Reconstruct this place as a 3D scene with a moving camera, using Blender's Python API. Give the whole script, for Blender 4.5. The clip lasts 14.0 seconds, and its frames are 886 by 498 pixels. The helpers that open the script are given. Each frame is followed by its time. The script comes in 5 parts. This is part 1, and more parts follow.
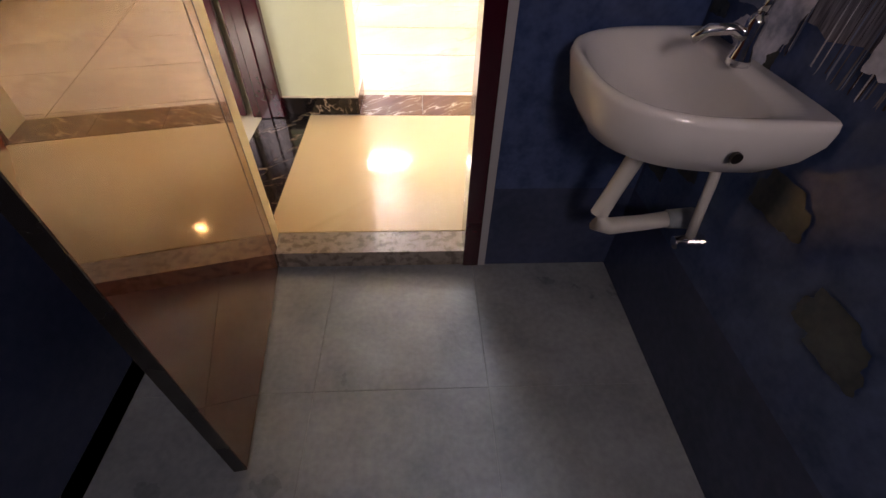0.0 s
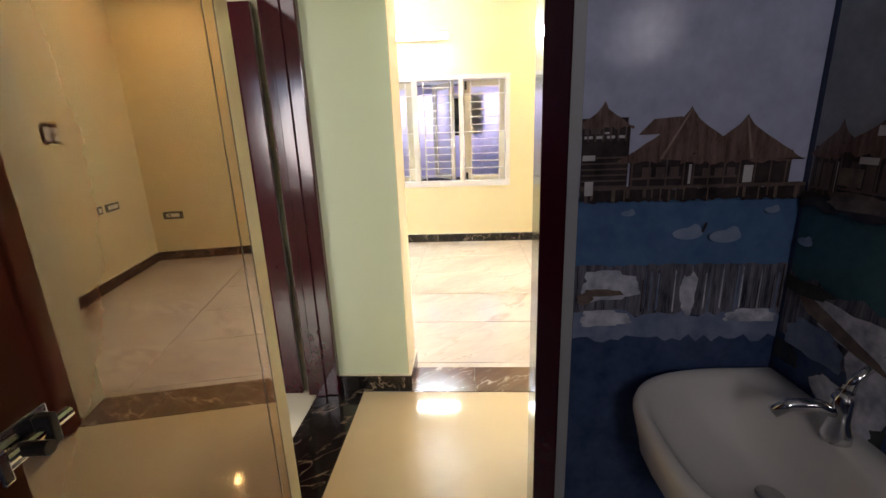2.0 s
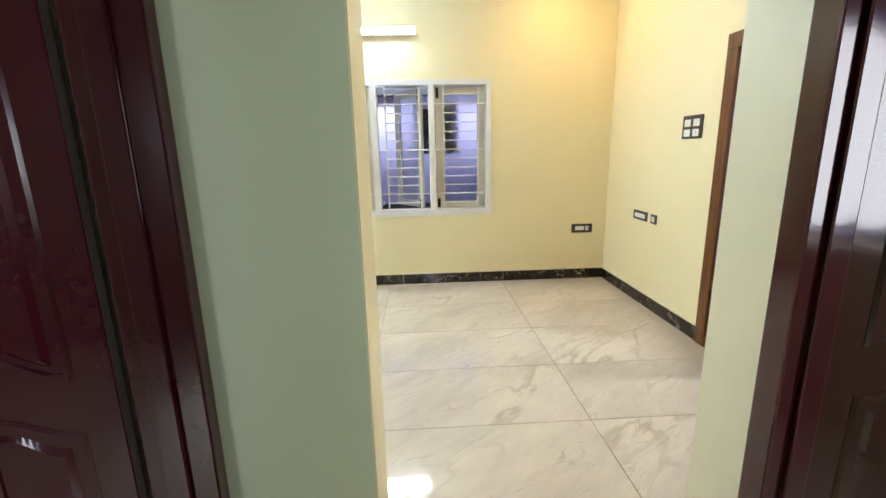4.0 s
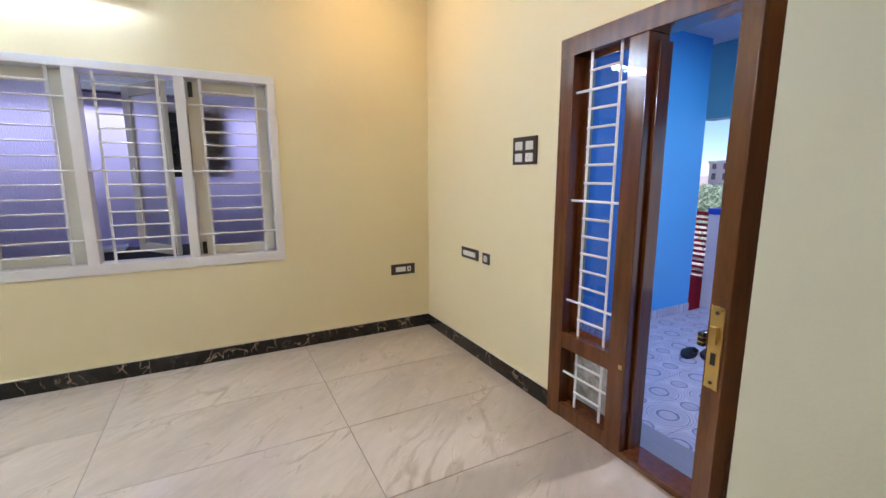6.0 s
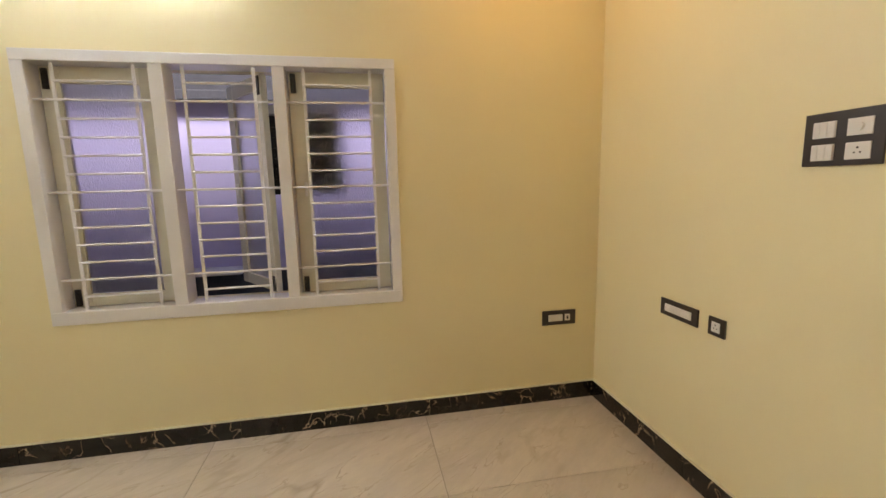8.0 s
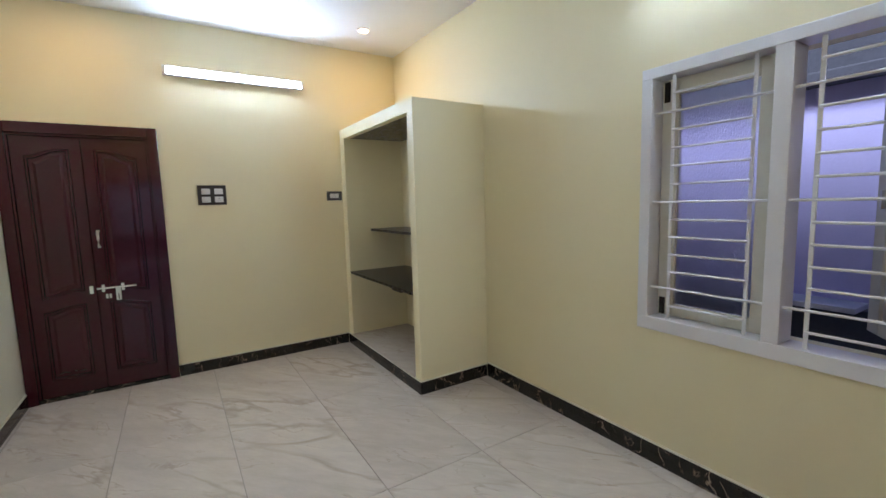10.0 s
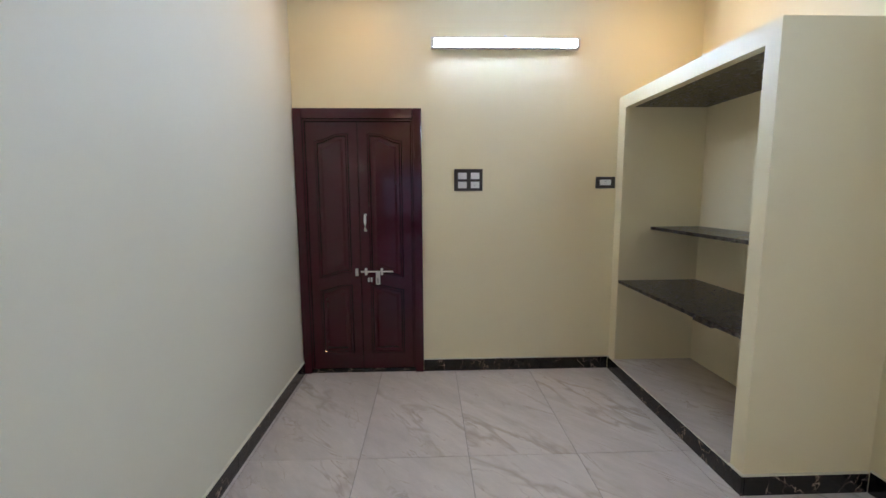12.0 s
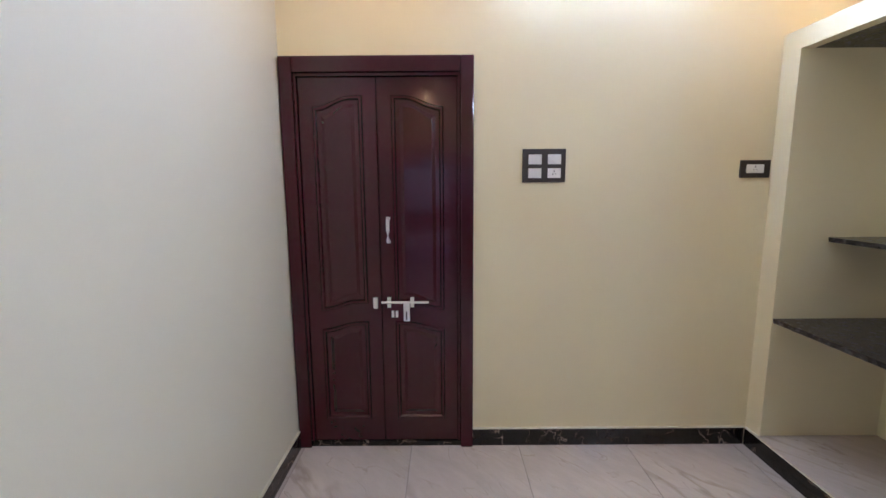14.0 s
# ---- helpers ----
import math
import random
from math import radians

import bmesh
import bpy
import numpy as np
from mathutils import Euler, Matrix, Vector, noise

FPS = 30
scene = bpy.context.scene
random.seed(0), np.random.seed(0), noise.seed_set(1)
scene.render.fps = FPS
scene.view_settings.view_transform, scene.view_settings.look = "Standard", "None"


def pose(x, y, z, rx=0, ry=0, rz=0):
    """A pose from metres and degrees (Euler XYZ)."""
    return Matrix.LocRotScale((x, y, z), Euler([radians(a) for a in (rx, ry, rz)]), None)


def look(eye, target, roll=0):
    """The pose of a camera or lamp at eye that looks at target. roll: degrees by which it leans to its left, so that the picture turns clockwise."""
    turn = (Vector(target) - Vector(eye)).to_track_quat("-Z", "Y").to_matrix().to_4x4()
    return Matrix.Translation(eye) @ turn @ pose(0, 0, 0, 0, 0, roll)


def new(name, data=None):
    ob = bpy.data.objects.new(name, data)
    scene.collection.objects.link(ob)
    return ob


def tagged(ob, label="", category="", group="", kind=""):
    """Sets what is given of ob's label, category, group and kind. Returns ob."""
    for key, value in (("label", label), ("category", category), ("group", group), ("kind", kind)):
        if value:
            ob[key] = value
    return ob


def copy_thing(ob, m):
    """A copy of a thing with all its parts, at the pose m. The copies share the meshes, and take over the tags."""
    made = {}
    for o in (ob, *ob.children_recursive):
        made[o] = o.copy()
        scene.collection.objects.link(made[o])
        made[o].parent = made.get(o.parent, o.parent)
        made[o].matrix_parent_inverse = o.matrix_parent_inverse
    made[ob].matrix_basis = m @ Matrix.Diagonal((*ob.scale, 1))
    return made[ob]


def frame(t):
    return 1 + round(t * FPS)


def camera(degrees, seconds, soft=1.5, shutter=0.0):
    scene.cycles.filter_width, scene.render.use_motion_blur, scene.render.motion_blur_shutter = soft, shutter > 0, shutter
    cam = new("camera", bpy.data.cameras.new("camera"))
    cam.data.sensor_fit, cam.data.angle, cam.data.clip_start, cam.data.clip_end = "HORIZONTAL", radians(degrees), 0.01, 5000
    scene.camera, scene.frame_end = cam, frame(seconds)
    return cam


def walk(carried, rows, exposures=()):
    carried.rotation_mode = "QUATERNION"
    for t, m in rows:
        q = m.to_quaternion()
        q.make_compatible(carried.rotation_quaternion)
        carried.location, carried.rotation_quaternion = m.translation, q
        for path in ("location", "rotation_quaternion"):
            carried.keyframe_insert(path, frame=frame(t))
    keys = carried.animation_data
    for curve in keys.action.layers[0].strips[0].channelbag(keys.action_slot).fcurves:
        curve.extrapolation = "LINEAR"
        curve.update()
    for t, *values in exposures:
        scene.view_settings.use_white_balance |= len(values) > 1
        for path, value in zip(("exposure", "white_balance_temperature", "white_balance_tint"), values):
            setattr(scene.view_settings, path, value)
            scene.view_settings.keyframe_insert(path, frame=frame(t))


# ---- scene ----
cam = camera(92.0, 14.0)
PATH = [
    (0, (-1.777, -5.749, 1.177), (-1.678, -4.323, -0.221), 2.0),
    (0.5, (-1.792, -5.758, 1.253), (-1.786, -4.134, 0.086), -0.0),
    (1, (-1.777, -5.739, 1.35), (-1.831, -3.954, 0.449), -1.8),
    (1.5, (-1.759, -5.711, 1.409), (-1.857, -3.826, 0.748), -2.4),
    (2, (-1.78, -5.567, 1.421), (-1.902, -3.642, 0.894), -2.1),
    (2.2, (-1.826, -5.468, 1.415), (-1.939, -3.536, 0.913), -1.7),
    (4.3, (-1.99, -4.309, 1.373), (-1.769, -2.363, 0.964), -1.1),
    (4.5, (-1.991, -4.211, 1.368), (-1.612, -2.284, 0.99), -1.0),
    (5, (-1.968, -3.989, 1.375), (-1.247, -2.156, 1.027), -0.4),
    (5.5, (-1.804, -3.75, 1.381), (-0.975, -1.963, 1.036), -0.5),
    (6, (-1.675, -3.48, 1.375), (-0.76, -1.733, 1.038), -0.1),
    (6.5, (-1.573, -3.181, 1.38), (-0.571, -1.482, 1.053), 0.3),
    (7, (-1.503, -2.92, 1.366), (-0.567, -1.184, 1.038), -0.1),
    (7.5, (-1.448, -2.673, 1.4), (-0.837, -0.795, 1.081), -0.9),
    (8, (-1.454, -2.447, 1.416), (-1.09, -0.504, 1.112), -1.3),
    (8.5, (-1.529, -2.274, 1.428), (-1.629, -0.293, 1.172), -2.1),
    (9, (-1.553, -2.131, 1.435), (-2.323, -0.299, 1.209), -1.7),
    (9.2, (-1.545, -2.089, 1.443), (-2.592, -0.399, 1.222), -1.8),
    (11.3, (-2.143, -2.18, 1.442), (-4.094, -1.81, 1.209), -0.7),
    (11.5, (-2.237, -2.182, 1.419), (-4.203, -1.9, 1.188), -0.7),
    (12, (-2.532, -2.129, 1.442), (-4.515, -2.061, 1.192), -0.3),
    (12.5, (-2.842, -2.219, 1.437), (-4.824, -2.187, 1.173), 0.5),
    (13, (-3.154, -2.296, 1.441), (-5.135, -2.254, 1.17), 0.3),
    (13.5, (-3.438, -2.309, 1.444), (-5.419, -2.286, 1.174), -0.2),
    (14, (-3.674, -2.333, 1.453), (-5.653, -2.335, 1.166), -0.4),
]
walk(cam, [(t, look(eye, target, roll)) for t, eye, target, roll in PATH],
     [(0.0, 3.65, 9400, 36), (1.0, 3.6, 9500, 33), (2.0, 3.0, 8500, 21), (4.3, 2.25, 7200, 10), (5.0, 2.15, 7100, 14), (6.0, 1.78, 6900, 23), (6.6, 1.65, 7000, 21), (7.4, 1.6, 12000, 24),
      (8.0, 1.4, 9600, 23), (8.5, 1.08, 7700, 18), (9.0, 1.03, 7100, 18), (11.3, 1.0, 6250, 23), (13.0, 1.06, 6250, 29), (14.0, 1.32, 6200, 32)])

# ---------------------------------------------------------------- light
world = bpy.data.worlds.new("sky")
scene.world = world
world.use_nodes = True
wn = world.node_tree.nodes
sky = wn.new("ShaderNodeTexSky")
sky.sky_type = "NISHITA"
sky.sun_disc = False
sky.sun_elevation, sky.sun_rotation = radians(47), radians(201)
sky.air_density, sky.ozone_density, sky.dust_density = 0.6, 8.0, 0.0
world.node_tree.links.new(sky.outputs[0], wn["Background"].inputs[0])
wn["Background"].inputs[1].default_value = 0.056
sun = new("sun", bpy.data.lights.new("sun", "SUN"))
sun.data.energy, sun.data.angle, sun.data.color = 3.3, radians(20), (0.66, 0.80, 1.0)
sun.matrix_world = look((-2.5, -6.5, 7.5), (0, 0, 0))


def lamp(name, x, y, z, power, color, radius=0.04):
    ob = new(name, bpy.data.lights.new(name, "AREA"))
    ob.data.shape, ob.data.size = "DISK", radius * 2
    ob.data.energy, ob.data.color = power, color
    ob.matrix_world = pose(x, y, z)
    return ob


DOWNLIGHTS = ((-0.62, -0.55), (-0.62, -2.6), (-5.38, -0.55), (-5.38, -2.6))
WARM = (1.0, 0.66, 0.30)
for lx, ly in DOWNLIGHTS:
    lamp("downlight_lamp", lx, ly, 2.955, 1.6, WARM)

lamp("porch_lamp", 1.7, -2.35, 2.66, 15, (0.82, 0.90, 1.0), 0.06)
vent = lamp("ventilator_daylight", -1.7, -7.28, 2.1, 1.1, (0.75, 0.85, 1.0), 0.2)
for name, x, y, tx, power in (("west_room_daylight", -3.2, -5.88, -3.3, 5), ("east_room_daylight", 0.06, -4.75, -2.0, 7)):
    day = lamp(name, x, y, 1.45, power, (0.80, 0.86, 1.0), 0.5)
    day.matrix_world = look((x, y, 1.45), (tx, -3.6 if tx < -3 else -4.75, 1.2))
vent.matrix_world = look((-1.7, -7.28, 2.1), (-1.7, -5.0, 0.9))

# ---------------------------------------------------------------- materials


def material(name, base, rough=0.5, metal=0.0, spec=0.5, coat=0.0, vary=0.12, scale=6.0, fine=60.0, bump=0.05,
             emit=None, strength=0.0, stretch=(1, 1, 1), dark=None, rand=0.0, ior=1.5):
    """A principled material with broad stains, fine grain and a fine relief."""
    m = bpy.data.materials.new(name)
    m.use_nodes = True
    n, l = m.node_tree.nodes, m.node_tree.links
    b = n["Principled BSDF"]
    co = n.new("ShaderNodeNewGeometry")
    mp = n.new("ShaderNodeMapping")
    mp.inputs["Scale"].default_value = stretch
    l.new(co.outputs["Position"], mp.inputs["Vector"])
    big, small = n.new("ShaderNodeTexNoise"), n.new("ShaderNodeTexNoise")
    for node, sc, det in ((big, scale, 5), (small, fine, 3)):
        node.inputs["Scale"].default_value, node.inputs["Detail"].default_value = sc, det
        l.new(mp.outputs[0], node.inputs["Vector"])
    ramp = n.new("ShaderNodeValToRGB")
    lo = dark or tuple(c * (1 - vary) for c in base)
    ramp.color_ramp.elements[0].color, ramp.color_ramp.elements[0].position = (*lo, 1), 0.3
    ramp.color_ramp.elements[1].color, ramp.color_ramp.elements[1].position = (*base, 1), 0.7
    mix = n.new("ShaderNodeMath")
    mix.operation = "MULTIPLY_ADD"
    mix.inputs[1].default_value, mix.inputs[2].default_value = 0.3, 0.0
    l.new(small.outputs[0], mix.inputs[0])
    add = n.new("ShaderNodeMath")
    add.operation = "MULTIPLY_ADD"
    add.inputs[1].default_value = 0.7
    l.new(big.outputs[0], add.inputs[0])
    l.new(mix.outputs[0], add.inputs[2])
    last = add
    if rand:
        info = n.new("ShaderNodeObjectInfo")
        shift = n.new("ShaderNodeMath")
        shift.operation = "MULTIPLY_ADD"
        shift.inputs[1].default_value = rand
        l.new(info.outputs["Random"], shift.inputs[0])
        l.new(add.outputs[0], shift.inputs[2])
        last = shift
    l.new(last.outputs[0], ramp.inputs[0])
    l.new(ramp.outputs[0], b.inputs["Base Color"])
    rr = n.new("ShaderNodeMapRange")
    rr.inputs["To Min"].default_value, rr.inputs["To Max"].default_value = max(0, rough - 0.08 * (rough > 0.1) - 0.02), min(1, rough + 0.06)
    l.new(big.outputs[0], rr.inputs["Value"])
    l.new(rr.outputs[0], b.inputs["Roughness"])
    b.inputs["Metallic"].default_value, b.inputs["Specular IOR Level"].default_value = metal, spec
    b.inputs["Coat Weight"].default_value, b.inputs["Coat Roughness"].default_value = coat, 0.03
    b.inputs["IOR"].default_value = ior
    if bump:
        bp = n.new("ShaderNodeBump")
        bp.inputs["Strength"].default_value, bp.inputs["Distance"].default_value = bump, 0.01
        l.new(small.outputs[0], bp.inputs["Height"])
        l.new(bp.outputs[0], b.inputs["Normal"])
    if emit:
        b.inputs["Emission Color"].default_value, b.inputs["Emission Strength"].default_value = (*emit, 1), strength
    return m


def marble(name, base, vein, rough, scale, width, cloud, rand=0.0, coat=0.0, vein2=None):
    """Polished stone: soft clouds and thin veins of warped noise, moved per piece where rand is set."""
    m = bpy.data.materials.new(name)
    m.use_nodes = True
    n, l = m.node_tree.nodes, m.node_tree.links
    b = n["Principled BSDF"]
    co = n.new("ShaderNodeNewGeometry")
    pos = co.outputs["Position"]
    if rand:
        info = n.new("ShaderNodeObjectInfo")
        comb = n.new("ShaderNodeCombineXYZ")
        mul = n.new("ShaderNodeMath")
        mul.operation = "MULTIPLY"
        mul.inputs[1].default_value = rand
        l.new(info.outputs["Random"], mul.inputs[0])
        for i in range(3):
            l.new(mul.outputs[0], comb.inputs[i])
        addv = n.new("ShaderNodeVectorMath")
        l.new(pos, addv.inputs[0])
        l.new(comb.outputs[0], addv.inputs[1])
        pos = addv.outputs[0]
    turned = n.new("ShaderNodeMapping")
    turned.inputs["Rotation"].default_value = (0, 0, -0.7)
    l.new(pos, turned.inputs["Vector"])
    mp = n.new("ShaderNodeMapping")
    mp.inputs["Scale"].default_value = (0.75, 2.3, 1.6)
    l.new(turned.outputs[0], mp.inputs["Vector"])
    cl, vn = n.new("ShaderNodeTexNoise"), n.new("ShaderNodeTexNoise")
    cl.inputs["Scale"].default_value, cl.inputs["Detail"].default_value = scale * 0.7, 4
    vn.inputs["Scale"].default_value, vn.inputs["Detail"].default_value, vn.inputs["Distortion"].default_value = scale, 4, 0.5
    l.new(mp.outputs[0], cl.inputs["Vector"])
    l.new(mp.outputs[0], vn.inputs["Vector"])
    sub = n.new("ShaderNodeMath")
    sub.operation = "SUBTRACT"
    sub.inputs[1].default_value = 0.5
    l.new(vn.outputs[0], sub.inputs[0])
    ab = n.new("ShaderNodeMath")
    ab.operation = "ABSOLUTE"
    l.new(sub.outputs[0], ab.inputs[0])
    rg = n.new("ShaderNodeMapRange")
    rg.inputs["From Max"].default_value = width
    rg.inputs["To Min"].default_value, rg.inputs["To Max"].default_value = 1, 0
    l.new(ab.outputs[0], rg.inputs["Value"])
    gate = n.new("ShaderNodeMapRange")
    gate.inputs["From Min"].default_value, gate.inputs["From Max"].default_value = 0.45, 0.62
    l.new(cl.outputs[0], gate.inputs["Value"])
    fac = n.new("ShaderNodeMath")
    fac.operation = "MULTIPLY"
    l.new(rg.outputs[0], fac.inputs[0])
    l.new(gate.outputs[0], fac.inputs[1])
    ramp = n.new("ShaderNodeValToRGB")
    ramp.color_ramp.elements[0].color, ramp.color_ramp.elements[0].position = (*cloud, 1), 0.32
    ramp.color_ramp.elements[1].color, ramp.color_ramp.elements[1].position = (*base, 1), 0.62
    l.new(cl.outputs[0], ramp.inputs[0])
    mx = n.new("ShaderNodeMix")
    mx.data_type = "RGBA"
    l.new(fac.outputs[0], mx.inputs[0])
    l.new(ramp.outputs[0], mx.inputs[6])
    mx.inputs[7].default_value = (*vein, 1)
    last = mx.outputs[2]
    if vein2:
        # hair veins and a fine mottle over the broad ones
        hair, fine = n.new("ShaderNodeTexNoise"), n.new("ShaderNodeTexNoise")
        hair.inputs["Scale"].default_value, hair.inputs["Detail"].default_value, hair.inputs["Distortion"].default_value = scale * 1.5, 6, 0.9
        fine.inputs["Scale"].default_value, fine.inputs["Detail"].default_value, fine.inputs["Roughness"].default_value = scale * 5, 8, 0.68
        for node in (hair, fine):
            l.new(mp.outputs[0], node.inputs["Vector"])
        off = n.new("ShaderNodeMath")
        off.operation = "SUBTRACT"
        off.inputs[1].default_value = 0.46
        l.new(hair.outputs[0], off.inputs[0])
        size = n.new("ShaderNodeMath")
        size.operation = "ABSOLUTE"
        l.new(off.outputs[0], size.inputs[0])
        line = n.new("ShaderNodeMapRange")
        line.inputs["From Max"].default_value = 0.011
        line.inputs["To Min"].default_value, line.inputs["To Max"].default_value = 0.65, 0
        l.new(size.outputs[0], line.inputs["Value"])
        keep = n.new("ShaderNodeMapRange")
        keep.inputs["From Min"].default_value, keep.inputs["From Max"].default_value = 0.44, 0.60
        l.new(fine.outputs[0], keep.inputs["Value"])
        both = n.new("ShaderNodeMath")
        both.operation = "MULTIPLY"
        l.new(line.outputs[0], both.inputs[0])
        l.new(keep.outputs[0], both.inputs[1])
        hm = n.new("ShaderNodeMix")
        hm.data_type = "RGBA"
        l.new(both.outputs[0], hm.inputs[0])
        l.new(last, hm.inputs[6])
        hm.inputs[7].default_value = (*vein2, 1)
        tone = n.new("ShaderNodeMapRange")
        tone.inputs["From Min"].default_value, tone.inputs["From Max"].default_value = 0.3, 0.7
        tone.inputs["To Min"].default_value, tone.inputs["To Max"].default_value = 0.90, 1.06
        l.new(fine.outputs[0], tone.inputs["Value"])
        mul2 = n.new("ShaderNodeVectorMath")
        mul2.operation = "SCALE"
        l.new(hm.outputs[2], mul2.inputs[0])
        l.new(tone.outputs[0], mul2.inputs["Scale"])
        last = mul2.outputs[0]
    l.new(last, b.inputs["Base Color"])
    rr = n.new("ShaderNodeMapRange")
    rr.inputs["To Min"].default_value, rr.inputs["To Max"].default_value = max(0.02, rough - 0.05), rough + 0.07
    l.new(cl.outputs[0], rr.inputs["Value"])
    l.new(rr.outputs[0], b.inputs["Roughness"])
    b.inputs["Coat Weight"].default_value, b.inputs["Coat Roughness"].default_value = coat, 0.04
    return m


PAINT_YELLOW = material("cream_yellow_paint", (0.82, 0.72, 0.46), 0.55, vary=0.04, scale=1.5, fine=180, bump=0.04)
PAINT_OFF = material("off_white_paint", (0.68, 0.64, 0.49), 0.6, vary=0.04, scale=1.5, fine=180, bump=0.04)
PAINT_GREEN = material("pale_lime_paint", (0.70, 0.80, 0.57), 0.55, vary=0.04, scale=1.5, fine=180, bump=0.04)
PAINT_CREAM = material("pale_cream_paint", (0.76, 0.70, 0.50), 0.55, vary=0.04, scale=1.5, fine=180, bump=0.04)
PAINT_WHITE = material("white_ceiling_paint", (0.80, 0.79, 0.77), 0.7, vary=0.04, scale=2, fine=150, bump=0.05)
FLOOR_TILE = marble("cream_marble_tile", (0.60, 0.525, 0.445), (0.44, 0.365, 0.29), 0.06, 1.3, 0.036, (0.51, 0.44, 0.37), rand=37.0, vein2=(0.33, 0.26, 0.20))
PASSAGE_TILE = marble("warm_cream_tile", (0.70, 0.57, 0.37), (0.63, 0.49, 0.30), 0.05, 0.8, 0.05, (0.66, 0.53, 0.33), rand=37.0)
GROUT = material("grey_grout", (0.30, 0.27, 0.24), 0.8, fine=200)
BLACK_MARBLE = marble("black_gold_marble", (0.010, 0.009, 0.010), (0.46, 0.35, 0.25), 0.10, 5.5, 0.018, (0.02, 0.017, 0.015), rand=11.0)
BROWN_MARBLE = marble("brown_marble", (0.16, 0.09, 0.06), (0.55, 0.45, 0.36), 0.15, 7, 0.03, (0.10, 0.055, 0.035), rand=5.0)
GRANITE = material("black_speckled_granite", (0.055, 0.047, 0.044), 0.28, dark=(0.006, 0.006, 0.007), scale=38, fine=140, bump=0.0)
MAROON = material("glossy_maroon_enamel", (0.050, 0.004, 0.010), 0.15, vary=0.25, scale=3, fine=40, bump=0.02, coat=0.15)
TEAK = material("varnished_teak", (0.18, 0.054, 0.014), 0.22, dark=(0.075, 0.022, 0.006), scale=5, fine=50, bump=0.03, coat=0.4, stretch=(6, 6, 0.6))
WHITE_FRAME = material("white_frame_enamel", (0.76, 0.74, 0.74), 0.35, vary=0.06, fine=80, bump=0.03)
CASEMENT = material("cream_casement_enamel", (0.66, 0.62, 0.52), 0.4, vary=0.08, fine=80, bump=0.03)
GRILLE_WHITE = material("white_painted_steel", (0.80, 0.79, 0.80), 0.35, vary=0.05, bump=0.02)
STEEL = material("satin_nickel", (0.72, 0.70, 0.68), 0.42, metal=0.6, vary=0.1, bump=0.02)
CHROME = material("chrome", (0.75, 0.75, 0.76), 0.08, metal=1.0, vary=0.05, bump=0.0)
BRASS = material("brass", (0.66, 0.45, 0.16), 0.3, metal=1.0, vary=0.15, bump=0.02)
BLACK_METAL = material("black_hardware", (0.015, 0.013, 0.012), 0.3, vary=0.2, bump=0.02)
PLATE = material("dark_grey_plate", (0.035, 0.028, 0.026), 0.35, vary=0.1, bump=0.01)
SWITCH = material("white_switch_plastic", (0.75, 0.74, 0.72), 0.35, vary=0.04, bump=0.0)
TUBE = material("lit_tube", (0.9, 0.95, 1.0), 0.4, bump=0, emit=(0.55, 0.77, 1.0), strength=84)
CERAMIC = material("white_ceramic", (0.78, 0.75, 0.73), 0.07, vary=0.03, bump=0.0, coat=0.5)
PVC = material("white_pvc", (0.70, 0.67, 0.62), 0.4, vary=0.08, bump=0.02)
BATH_TILE = material("navy_print_tile", (0.055, 0.075, 0.15), 0.12, dark=(0.025, 0.04, 0.085), scale=2.2, fine=40, bump=0.01)
BATH_FLOOR = material("grey_slate_tile", (0.32, 0.36, 0.395), 0.32, dark=(0.155, 0.18, 0.205), scale=5, fine=50, bump=0.08)
LEAF_GLOSS = material("polished_brown_laminate", (0.12, 0.032, 0.018), 0.03, vary=0.06, scale=2, fine=30, bump=0.0, ior=2.2, spec=0.5)
leaf_nodes = LEAF_GLOSS.node_tree
leaf_nodes.links.remove(leaf_nodes.nodes["Principled BSDF"].inputs["Roughness"].links[0])
leaf_nodes.nodes["Principled BSDF"].inputs["Roughness"].default_value = 0.0
leaf_nodes.nodes["Principled BSDF"].inputs["Specular Tint"].default_value = (1.0, 0.80, 0.58, 1)
BLUE_WALL = material("bright_blue_paint", (0.03, 0.36, 0.82), 0.5, vary=0.08, scale=2, fine=90, bump=0.04)


def frosted(name, tint):
    m = bpy.data.materials.new(name)
    m.use_nodes = True
    n, l = m.node_tree.nodes, m.node_tree.links
    b = n["Principled BSDF"]
    b.inputs["Base Color"].default_value = (*tint, 1)
    b.inputs["Transmission Weight"].default_value = 1.0
    b.inputs["Roughness"].default_value = 0.35
    b.inputs["IOR"].default_value = 1.3
    vo = n.new("ShaderNodeTexNoise")
    vo.inputs["Scale"].default_value = 60
    bp = n.new("ShaderNodeBump")
    bp.inputs["Strength"].default_value, bp.inputs["Distance"].default_value = 0.5, 0.01
    l.new(vo.outputs[0], bp.inputs["Height"])
    l.new(bp.outputs[0], b.inputs["Normal"])
    return m


def clear(name, tint):
    m = bpy.data.materials.new(name)
    m.use_nodes = True
    b = m.node_tree.nodes["Principled BSDF"]
    b.inputs["Base Color"].default_value = (*tint, 1)
    b.inputs["Transmission Weight"].default_value, b.inputs["Roughness"].default_value, b.inputs["IOR"].default_value = 1.0, 0.0, 1.45
    return m


FROSTED = frosted("ripple_frosted_glass", (0.80, 0.80, 0.86))
GLASS = clear("tinted_glass", (0.24, 0.37, 0.54))

# ---------------------------------------------------------------- mesh helpers


